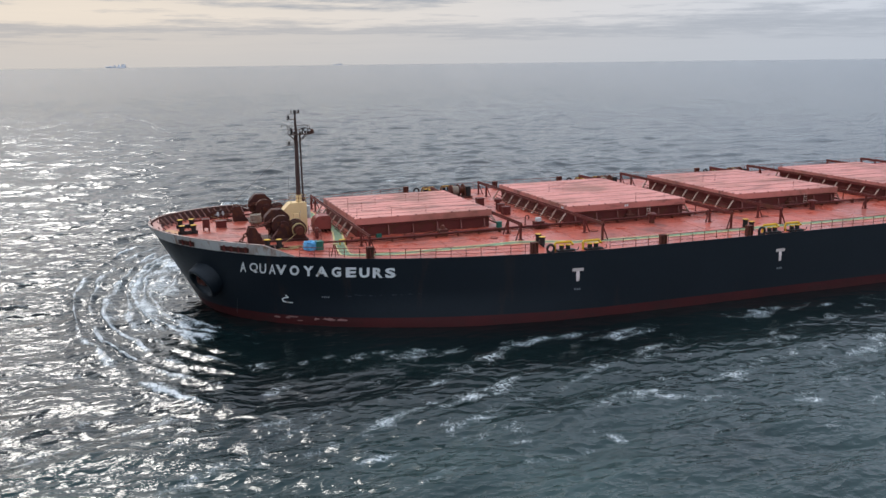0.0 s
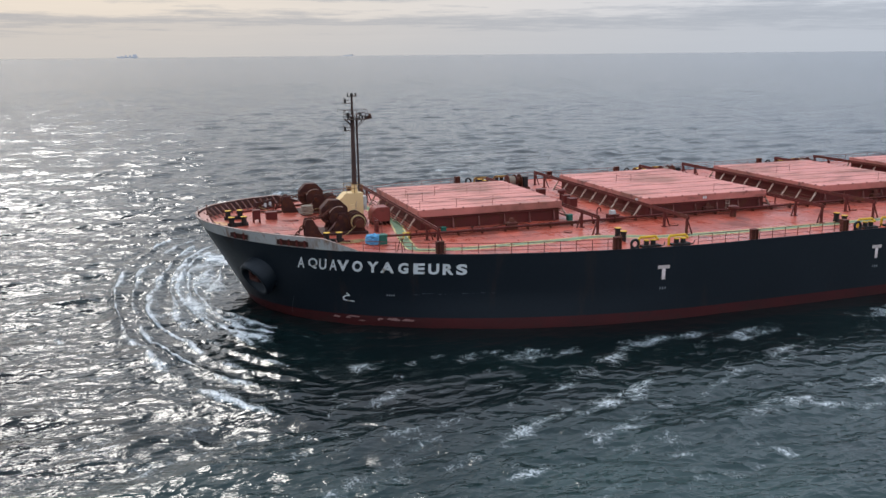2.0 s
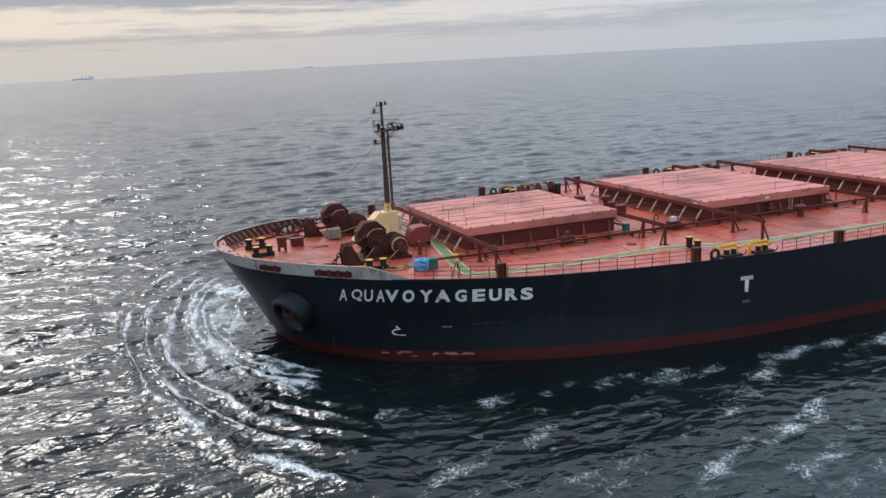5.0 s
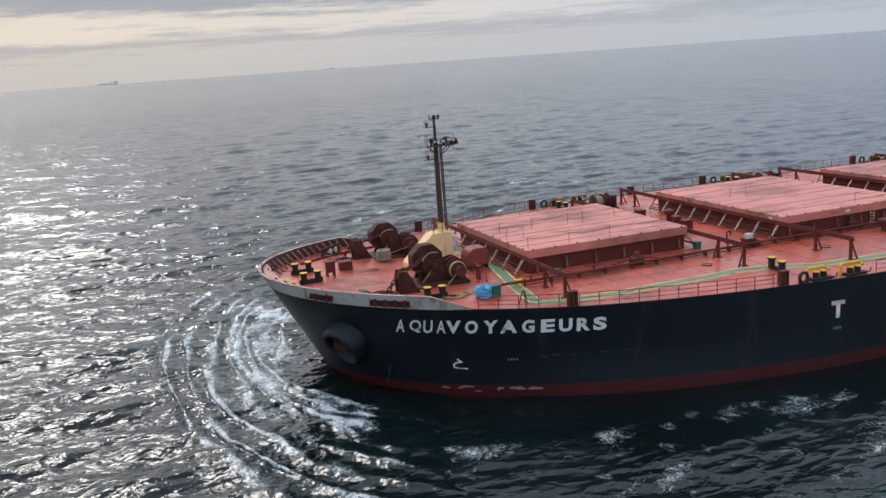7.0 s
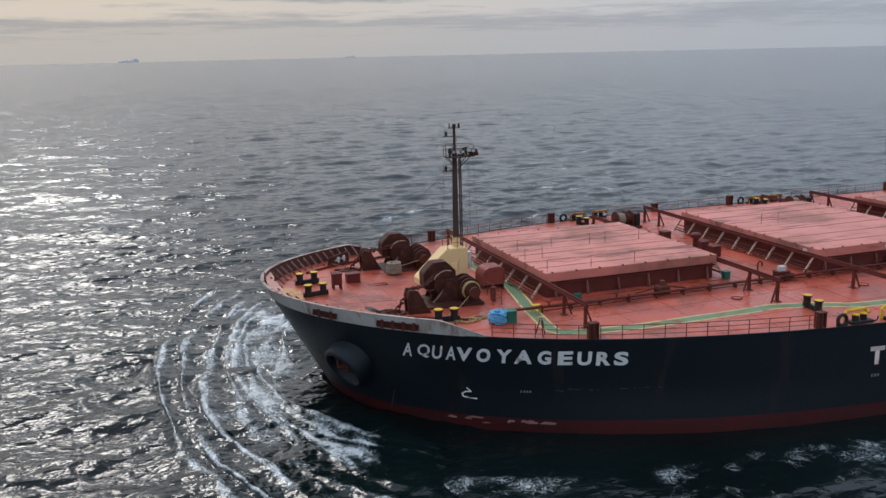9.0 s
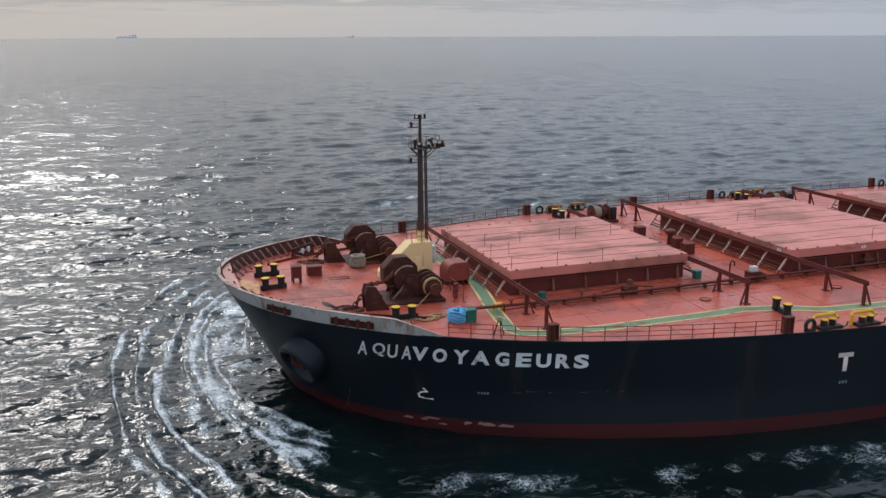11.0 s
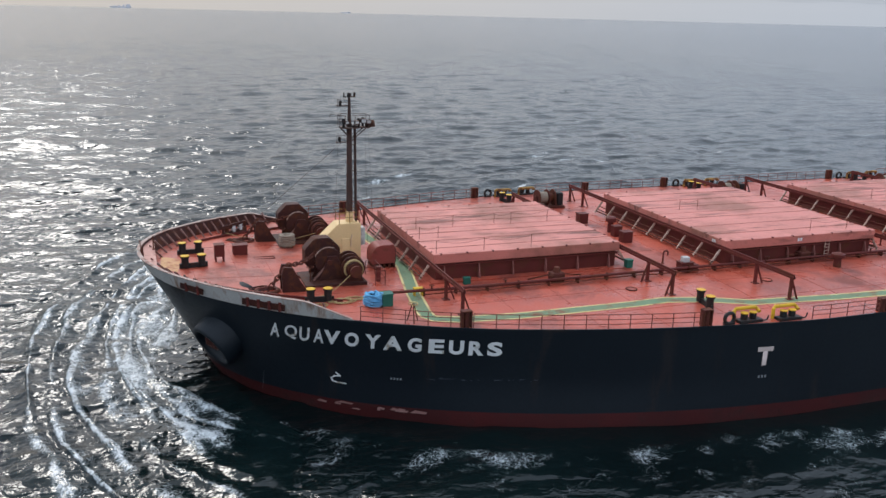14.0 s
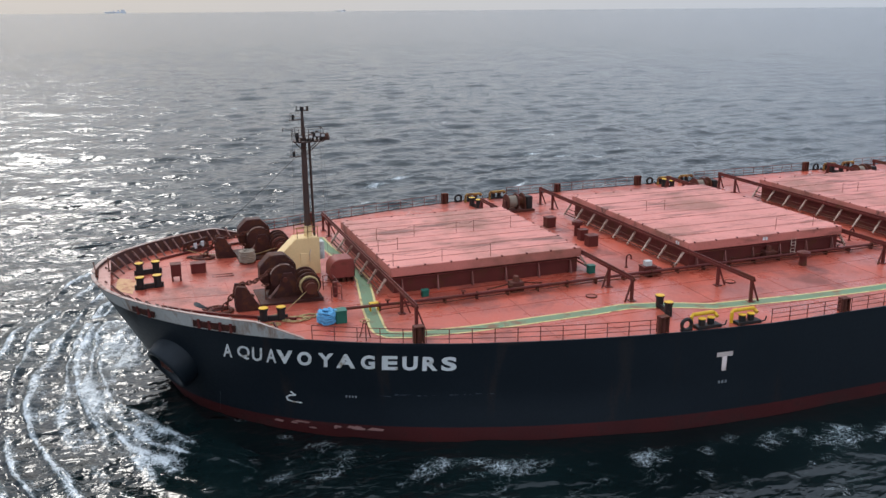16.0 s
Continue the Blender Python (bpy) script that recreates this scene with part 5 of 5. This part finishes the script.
def deck_seams():
    """Weld beads between the deck plates."""
    lines = []
    for y in (-19.6, -17.4, -13.2, -9.2, -4.4, 4.4, 9.2, 13.2, 17.4):
        pts, x = [], -15.0
        while x < 110:
            if abs(y) < edge_y(x, 0.5) and not any(a - 0.6 < x < b + 0.6 and abs(y) < h + 0.7 for a, b, h in HATCHES):
                pts.append((x, y))
            elif len(pts) > 1:
                lines.append(pts)
                pts = []
            x += 0.8
        if len(pts) > 1:
            lines.append(pts)
    for x in (-12.6, -9.4, -6.9, 2.4, 22.3, 26.4, 48.0, 71.0):
        b = edge_y(x, 0.4)
        lines.append([(x, -b + 2 * b * i / 30) for i in range(31)])
    for x in (8.0, 12.5, 17.0, 33.5, 38.0, 42.5, 57.0, 62.0):
        for s in (-1, 1):
            lines.append([(x, s * (11.2 + (edge_y(x, 0.4) - 11.2) * i / 10)) for i in range(11)])
    for pts in lines:
        bm = tube(B(), [on_deck(x, y, 0.004) for x, y in pts], 0.015, seg=4)
        part("weld_seam", bm, "weld", carrier)


M["weld"] = paint("dark_weld_bead", (0.42, 0.085, 0.06), (0.34, 0.07, 0.052), 0.6, grain=4.0, rust=0.5, rust_scale=0.8)
deck_seams()


def foredeck_clutter():
    # low curbs that keep water off the foredeck
    for s in (-1, 1):
        pts = []
        for i in range(26):
            x = -11.8 + 8.6 * i / 25
            y = s * max(1.2, half_breadth(x, 7.6) - 2.6 - 0.05 * i)
            pts.append(Vector(on_deck(x, y)))
        bm, prev = B(), None
        for i, p in enumerate(pts):
            d = (pts[min(i + 1, 25)] - pts[max(i - 1, 0)]).normalized()
            nrm = Vector((-d.y, d.x, 0)) * 0.06
            row = [bm.verts.new(p + nrm * u + Vector((0, 0, w))) for u, w in ((-1, -0.03), (-1, 0.2), (1, 0.2), (1, -0.03))]
            if prev:
                for k in range(4):
                    bm.faces.new((prev[k], row[k], row[(k + 1) % 4], prev[(k + 1) % 4]))
            else:
                bm.faces.new(row)
            prev = row
        bm.faces.new(prev[::-1])
        bmesh.ops.recalc_face_normals(bm, faces=bm.faces)
        part("deck_curb", bm, "dark_red", carrier)
    # guard rail round the windlass control place
    t = thing("control_railing", "short dark red guard railing beside the windlass", "railing", on_deck(0.2, -6.6))
    pts = [(-0.2, -1.4), (0.55, -1.4), (0.55, 0.0), (0.55, 1.5), (-0.2, 1.5)]
    for x, y in pts:
        part("post", rod(B(), (x, y, -0.05), (x, y, 1.1), 0.035, seg=6), "rail", t)
    for h in (0.55, 1.1):
        part("rail", tube(B(), [(x, y, h) for x, y in pts], 0.03, seg=6), "rail", t)
    part("control_stand", box(B(), 0.15, 0.45, -0.5, -0.1, -0.05, 1.15, 0.04), "dark_red", t)
    # ropes lying about the bollards
    rng = random.Random(21)
    for cx, cy, size, mat, lab in ((-3.2, -11.0, 1.1, "tan_rope", "tan mooring rope lying in loose bights"), (-2.2, -10.6, 0.8, "tan_rope", "tan mooring rope lying in loose bights"), (-5.0, -11.6, 0.7, "tan_rope", "tan mooring rope lying in loose bights"), (-8.2, -7.4, 1.1, "rust_and_shade", "dark wire rope lying near the hawse pipe"), (-8.4, 6.6, 1.0, "rust_and_shade", "dark wire rope lying near the hawse pipe")):
        t = thing("loose_rope", lab, "rope", on_deck(cx, cy), group="loose ropes on deck")
        o = t.location
        pts, a = [], rng.uniform(0, 6)
        for k in range(60):
            a += rng.uniform(0.1, 0.6)
            rad = size * (0.35 + 0.45 * rng.random())
            x, y = cx + rad * math.cos(a) * 1.2, cy + rad * math.sin(a) * 0.7
            pts.append(Vector((x, y, deck_z(x, y) + 0.04 + 0.05 * rng.random())) - o)
        part("rope", tube(B(), pts, 0.035, seg=5), mat, t)
    # lines from the drum to the chocks
    for a, b in (((-1.6, -7.6, 1.0), (-7.0, -11.6, 0.35)), ((-1.9, 4.4, 1.0), (-9.0, 8.3, 0.3))):
        t = thing("mooring_line", "slack tan mooring line led to the bulwark", "rope", on_deck(a[0], a[1]), group="mooring lines")
        o = t.location
        pts = []
        for i in range(13):
            f = i / 12
            x, y = a[0] + (b[0] - a[0]) * f, a[1] + (b[1] - a[1]) * f
            z = deck_z(x, y) + max(0.05, a[2] + (b[2] - a[2]) * f - 0.75 * math.sin(math.pi * f))
            pts.append(Vector((x, y, z)) - o)
        part("rope", tube(B(), pts, 0.03, seg=5), "tan_rope", t)
    # roller fairlead by the starboard bulwark
    t = thing("pedestal_fairlead", "low dark fairlead with two pale rollers by the bulwark", "fairlead", on_deck(-8.2, 9.4))
    d = Vector((0.75, 0.66, 0)).normalized()
    part("base", beam(B(), -d * 1.5 + Vector((0, 0, 0.1)), d * 1.5 + Vector((0, 0, 0.1)), 0.24, 0.5), "rust_and_shade", t)
    part("top_bar", beam(B(), -d * 1.5 + Vector((0, 0, 0.72)), d * 1.5 + Vector((0, 0, 0.72)), 0.1, 0.4), "rust_and_shade", t)
    for k in (-0.9, -0.1, 0.75):
        part("roller", rod(B(), d * k + Vector((0, 0, 0.2)), d * k + Vector((0, 0, 0.68)), 0.2, seg=14), "letter" if k > -0.5 else "rust", t)
    for k in (-1.4, 1.4):
        part("end_post", rod(B(), d * k + Vector((0, 0, 0.2)), d * k + Vector((0, 0, 0.7)), 0.1, seg=10), "rust_and_shade", t)
    # flush manhole frame and the mast's lashing line on the foredeck
    t = thing("flush_hatch", "flush rectangular access plate in the foredeck", "access plate", on_deck(-6.85, 0.6))
    for a, b in (((-0.8, -0.3), (0.8, -0.3)), ((0.8, -0.3), (0.8, 0.3)), ((0.8, 0.3), (-0.8, 0.3)), ((-0.8, 0.3), (-0.8, -0.3))):
        part("rim", beam(B(), (*a, 0.01), (*b, 0.01), 0.05, 0.06), "dark_red", t)
    # yellow step plates beside the walkway
    for x, y, sx, sy, h in ((2.44, -10.7, 0.7, 0.4, 0.6), (23.5, -21.3, 0.8, 0.6, 0.12)):
        t = thing("step_plate", "small yellow painted step plate on deck", "step", on_deck(x, y), group="yellow step plates")
        part("tread", box(B(), -sx / 2, sx / 2, -sy / 2, sy / 2, h - 0.06, h, 0.015), "yellow", t)
        for u in (-1, 1):
            part("foot", box(B(), u * sx * 0.42 - 0.04, u * sx * 0.42 + 0.04, -sy / 2, sy / 2, -0.05, h - 0.06), "yellow", t)


foredeck_clutter()

# ---- the sea ----


def spread(lo, hi, step, far_lo, far_hi, grow=1.055):
    out = list(np.arange(lo, hi, step))
    for sign, edge, far in ((1, hi, far_hi), (-1, lo, far_lo)):
        v, d, side = edge if sign > 0 else edge - 0, step, []
        while abs(v - far) > d * 1.5 and sign * (far - v) > 0:
            d *= grow
            v += sign * d
            side.append(v)
        side.append(far)
        out = out + side if sign > 0 else side[::-1] + out
    return np.array(sorted(set(out)))


def grid_mesh(name, X, Y, Z, material, foam=None):
    ny, nx = X.shape
    me = bpy.data.meshes.new(name)
    co = np.stack([X, Y, Z], -1).reshape(-1, 3).astype(np.float32)
    i = np.arange(ny - 1)[:, None] * nx + np.arange(nx - 1)[None, :]
    quads = np.stack([i, i + 1, i + nx + 1, i + nx], -1).reshape(-1).astype(np.int32)
    me.vertices.add(nx * ny)
    me.vertices.foreach_set("co", co.ravel())
    nq = (nx - 1) * (ny - 1)
    me.loops.add(nq * 4)
    me.loops.foreach_set("vertex_index", quads)
    me.polygons.add(nq)
    me.polygons.foreach_set("loop_start", np.arange(0, nq * 4, 4, dtype=np.int32))
    me.polygons.foreach_set("use_smooth", np.ones(nq, dtype=bool))
    me.update(calc_edges=True)
    me.materials.append(material)
    if foam is not None:
        at = me.attributes.new("foam", "FLOAT", "POINT")
        at.data.foreach_set("value", foam.astype(np.float32).ravel())
    return me


def wave_set():
    rng = np.random.RandomState(7)
    out = []
    for k in range(100):
        lam = 1.3 * (17.0 / 1.3) ** rng.rand()
        th = radians(94 + rng.normal(0, 24))
        out.append((lam, math.cos(th), math.sin(th), 0.0056 * lam ** 0.66 * (1.0 + 0.5 * min(1.0, max(0.0, (lam - 4.0) / 4.0))) * math.exp(-((lam / 17.0) ** 3)), rng.rand()))
    return out


WAVES = wave_set()


def sea_height(X, Y, step=0.5):
    Z = np.zeros_like(X)
    for lam, c, s, amp, ph in WAVES:
        a = 2 * np.pi * ((X * c + Y * s) / lam + ph)
        Z += amp * np.clip((lam / step - 2.0) / 1.4, 0, 1) * (np.sin(a) + 0.30 * np.cos(2 * a))
    lee = 1 / (1 + np.exp(np.clip(-(Y + 36.0) / 3.0, -50, 50))) / (1 + np.exp(np.clip((Y - 22.0) / 4.0, -50, 50))) / (1 + np.exp(np.clip(-(X + 18.0) / 5.0, -50, 50)))
    near = 1.15 - 0.2 / (1 + np.exp(np.clip((np.hypot(X + 25.0, Y + 75.0) - 115.0) / 14.0, -50, 50)))
    return Z * near * (1 - 0.8 * lee)


def drift_foam(X, Y):
    """How much foam lies on the sea: torn bands where the hull has passed, and single crests."""
    F = np.zeros_like(X)
    near = np.argwhere((X > -48) & (X < 80) & (Y < -6) & (Y > -62))
    for i, j in near:
        x, y = X[i, j], Y[i, j]
        edge = half_breadth(x + 13.0 + 9.0 * min(1.0, max(0.0, -x / 15.0)), 0.0)
        off = -y - edge
        if edge <= 0 or off < 0.5:
            continue
        v = 0.17 * math.exp(-max(0.0, off - 4.5) / 8.5) + 0.20 * math.exp(-(((off - 20.0) / 12.0) ** 2)) + 0.09 * math.exp(-(((off - 4.6) / 1.5) ** 2)) + 0.03 * math.exp(-(((off - 9.0) / 5.0) ** 2))
        u = y - 0.35 * x
        streak = noise.noise((x * 0.10, u * 0.34, 5.0)) + 0.7 * noise.noise((x * 0.30, u * 0.8, 8.0))
        F[i, j] = max(0.0, v + 0.31 * streak - 0.03) * min(1.0, max(0.0, (off - 2.0) / 2.0))
    rng = random.Random(11)
    caps = [(rng.uniform(-80, 75), rng.uniform(-64, 30)) for _ in range(60)] + [(rng.uniform(-150, 170), rng.uniform(30, 210)) for _ in range(70)]
    caps += [(-0.5, -50.0), (6.5, -47.0), (13.0, -49.0), (4.9, -42.6), (-9.0, -40.0), (21.0, -44.0), (30.0, -48.0), (10.0, -36.0), (-4.0, -46.0), (52.0, 92.0), (-0.9, 68.6), (-6.6, 55.3), (40.4, 90.9), (77.6, 84.0), (21.3, 60.3), (56.7, 86.4)]
    for k, (cx, cy) in enumerate(caps):
        if -24 < cy < 22 and cx > -52:
            continue
        size = rng.uniform(0.5, 1.25) * (1.0 if cy < 30 else 1.6) * (1.35 if k >= 130 else 1.0)
        h = rng.gauss(0.1, 0.35)
        c, s = math.cos(h), math.sin(h)
        sel = (np.abs(X - cx) < 6 * size) & (np.abs(Y - cy) < 3 * size)
        if not sel.any():
            continue
        u, v = (X[sel] - cx) * c + (Y[sel] - cy) * s, -(X[sel] - cx) * s + (Y[sel] - cy) * c
        g = np.exp(-((u / (1.9 * size)) ** 2) - (v / (0.45 * size)) ** 2) + 0.42 * np.exp(-((u / (2.4 * size)) ** 2) - ((v - 1.1 * size) / (1.0 * size)) ** 2)
        F[sel] = np.maximum(F[sel], (0.44 if cy < 30 else 0.5) * g)
    return np.clip(F, 0, 1)


def build_sea():
    xs = spread(-90.0, 70.0, 0.48, -6000.0, 6500.0, 1.027)
    ys = spread(-72.0, 60.0, 0.40, -3000.0, 4920.0, 1.0075)
    X, Y = np.meshgrid(xs, ys)
    step = np.maximum(np.gradient(xs)[None, :] * np.ones_like(Y) * 0.6, np.gradient(ys)[:, None] * np.ones_like(X))
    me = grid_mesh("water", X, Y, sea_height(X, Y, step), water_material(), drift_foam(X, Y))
    tagged(new("water", me), "grey green choppy open sea reaching the horizon", "sea", kind="structure")


build_sea()

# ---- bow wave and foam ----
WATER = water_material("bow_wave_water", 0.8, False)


def bow_arc(r, a):
    """A point of the ring at the distance r from the bow, a in radians from straight ahead to port."""
    w = 0.35 * math.sin(3.1 * a + r) + 0.25 * math.sin(7.3 * a + 2.1 * r)
    return -4.0 - (11.0 + r + w) * math.cos(a), 2.0 - (18.2 + 2.1 * max(r, 0.0) + w) * math.sin(a)


RINGS = [0.3, 1.2, 2.3, 3.4, 4.7, 6.3, 8.0, 9.8]
REACH = 12.6


def ring_shift(k, a):
    return 0.6 * noise.noise((a * 1.6, k * 3.7, 0.0)) + 0.35 * noise.noise((a * 4.5, k * 2.1, 4.0)) + 0.2 * noise.noise((a * 12.0, k * 1.3, 6.0)) + 0.08 * noise.noise((a * 30.0, k * 1.9, 3.0))


def ring_gain(k, a):
    return min(1.25, max(0.15, 0.85 + 1.0 * noise.noise((a * 2.6, k * 5.3, 9.0)) + 0.5 * noise.noise((a * 9.0, k * 2.9, 2.0))))


def bow_wave():
    rs, ang = np.linspace(-3.0, REACH, 170), np.linspace(-1.2, 1.42, 420)
    X, Y, Z, F = (np.zeros((len(ang), len(rs))) for _ in range(4))
    for i, a in enumerate(ang):
        shifts, gains = [ring_shift(k, a) for k in range(len(RINGS))], [ring_gain(k, a) for k in range(len(RINGS))]
        ends = min(1.0, (1.42 - a) / 0.4, (a + 1.2) / 0.45)
        for j, r in enumerate(rs):
            x, y = bow_arc(r, a)
            X[i, j], Y[i, j] = x, y
            ragged = noise.noise((x * 0.35, y * 0.35, 12.0))
            fade = max(0.0, min(1.0, (REACH - r) / 3.0) * ends)
            h = crest = back = 0.0
            for k, c in enumerate(RINGS):
                d = r - c - shifts[k]
                e = d / (0.50 if d < 0 else 0.34)
                h += (0.13 + 0.013 * k) * math.exp(-e * e) * gains[k]
                crest = max(crest, gains[k] * math.exp(-((d - 0.05) / (0.16 + 0.016 * k)) ** 2))
                back = max(back, gains[k] * math.exp(-((d + 0.40) / 0.5) ** 2))
            Z[i, j] = h * max(0.0, (fade - 0.3) / 0.7) + 0.26 - 0.75 * (1 - min(1.0, max(0.0, fade * 1.5 + 0.3 * min(0.0, ragged))))
            Z[i, j] += (1.0 - 0.7 * min(1.0, max(0.0, (a - 0.6) / 0.5))) * (0.09 * noise.noise((x * 1.1, y * 0.8, 5.0)) + 0.05 * noise.noise((x * 2.7, y * 2.2, 7.0)))
            patch = noise.noise((x * 0.22, y * 0.12, 1.0)) + 0.7 * noise.noise((x * 0.55, y * 0.3, 3.0))
            calm = min(1.0, max(0.0, (1.05 - a) / 0.6))
            wash = 0.32 * math.exp(-((r - 2.0) / 4.2) ** 2) * (0.4 + 0.6 * calm)
            tail = min(1.0, max(0.0, (1.34 + 0.3 * patch - a) / 0.5)) * min(1.0, max(0.0, (REACH - r) / 2.0)) * min(1.0, (a + 1.2) / 0.4)
            F[i, j] = max(0.0, min(0.61, ((0.36 + 0.26 * calm) * (1 - 0.025 * r) * crest * (1.0 + 0.6 * patch) + 0.20 * back + wash + 0.18 * patch) * tail))
    Z += 0.5 * sea_height(X - 60, Y - 200) * np.clip((1.3 - ang) / 0.7, 0.25, 1.0)[:, None]
    t = thing("bow_wave", "foaming ring shaped bow waves spreading from the stem", "wave")
    t["kind"] = "stuff"
    me = grid_mesh("wave_sheet", X, Y, Z, WATER, F)
    me.flip_normals()
    ob = new("wave_sheet", me)
    ob.parent = t


bow_wave()


def distant_ship(x, y, length, height, label):
    t = thing("distant_ship", label, "ship", (x, y, 0), aboard=False, group="ships on the horizon")
    k, h = length / 2, height
    bm = sweep(B(), [(-k * 0.92, -2), (k * 0.94, -2), (k, h * 0.42), (k * 0.7, h * 0.34), (-k * 0.8, h * 0.34), (-k, h * 0.42)], -k * 0.16, k * 0.16)
    part("hull", bm, "haze", t)
    part("deck_house", box(B(), k * 0.5, k * 0.78, -k * 0.14, k * 0.14, h * 0.3, h * 0.95), "haze", t)
    part("funnel", box(B(), k * 0.8, k * 0.9, -k * 0.06, k * 0.06, h * 0.3, h), "haze", t)
    for i in range(3):
        u = -k * 0.6 + i * k * 0.4
        part("cargo_gear", box(B(), u, u + k * 0.16, -k * 0.1, k * 0.1, h * 0.3, h * (0.6 + 0.12 * i)), "haze", t)


# pale grey puts the haze of distance into the ships' own colour
M["haze"] = paint("pale_haze_tone", (0.74, 0.75, 0.78), (0.66, 0.67, 0.70), 0.6, grain=0.1)
distant_ship(-30.0, 4830.0, 104.0, 18.0, "cargo ship far off on the horizon, haze put into its grey")
distant_ship(1120.0, 4750.0, 56.0, 8.0, "small ship on the horizon, made faint by a pale haze colour")


def motions():
    for ob in SHIP:
        m = ob.matrix_basis.copy()
        walk(ob, [(0.0, m), (8.0, Matrix.Translation((-SPEED * 8, 0, 0)) @ m), (16.0, Matrix.Translation((-SPEED * 16, 0, 0)) @ m)])


motions()
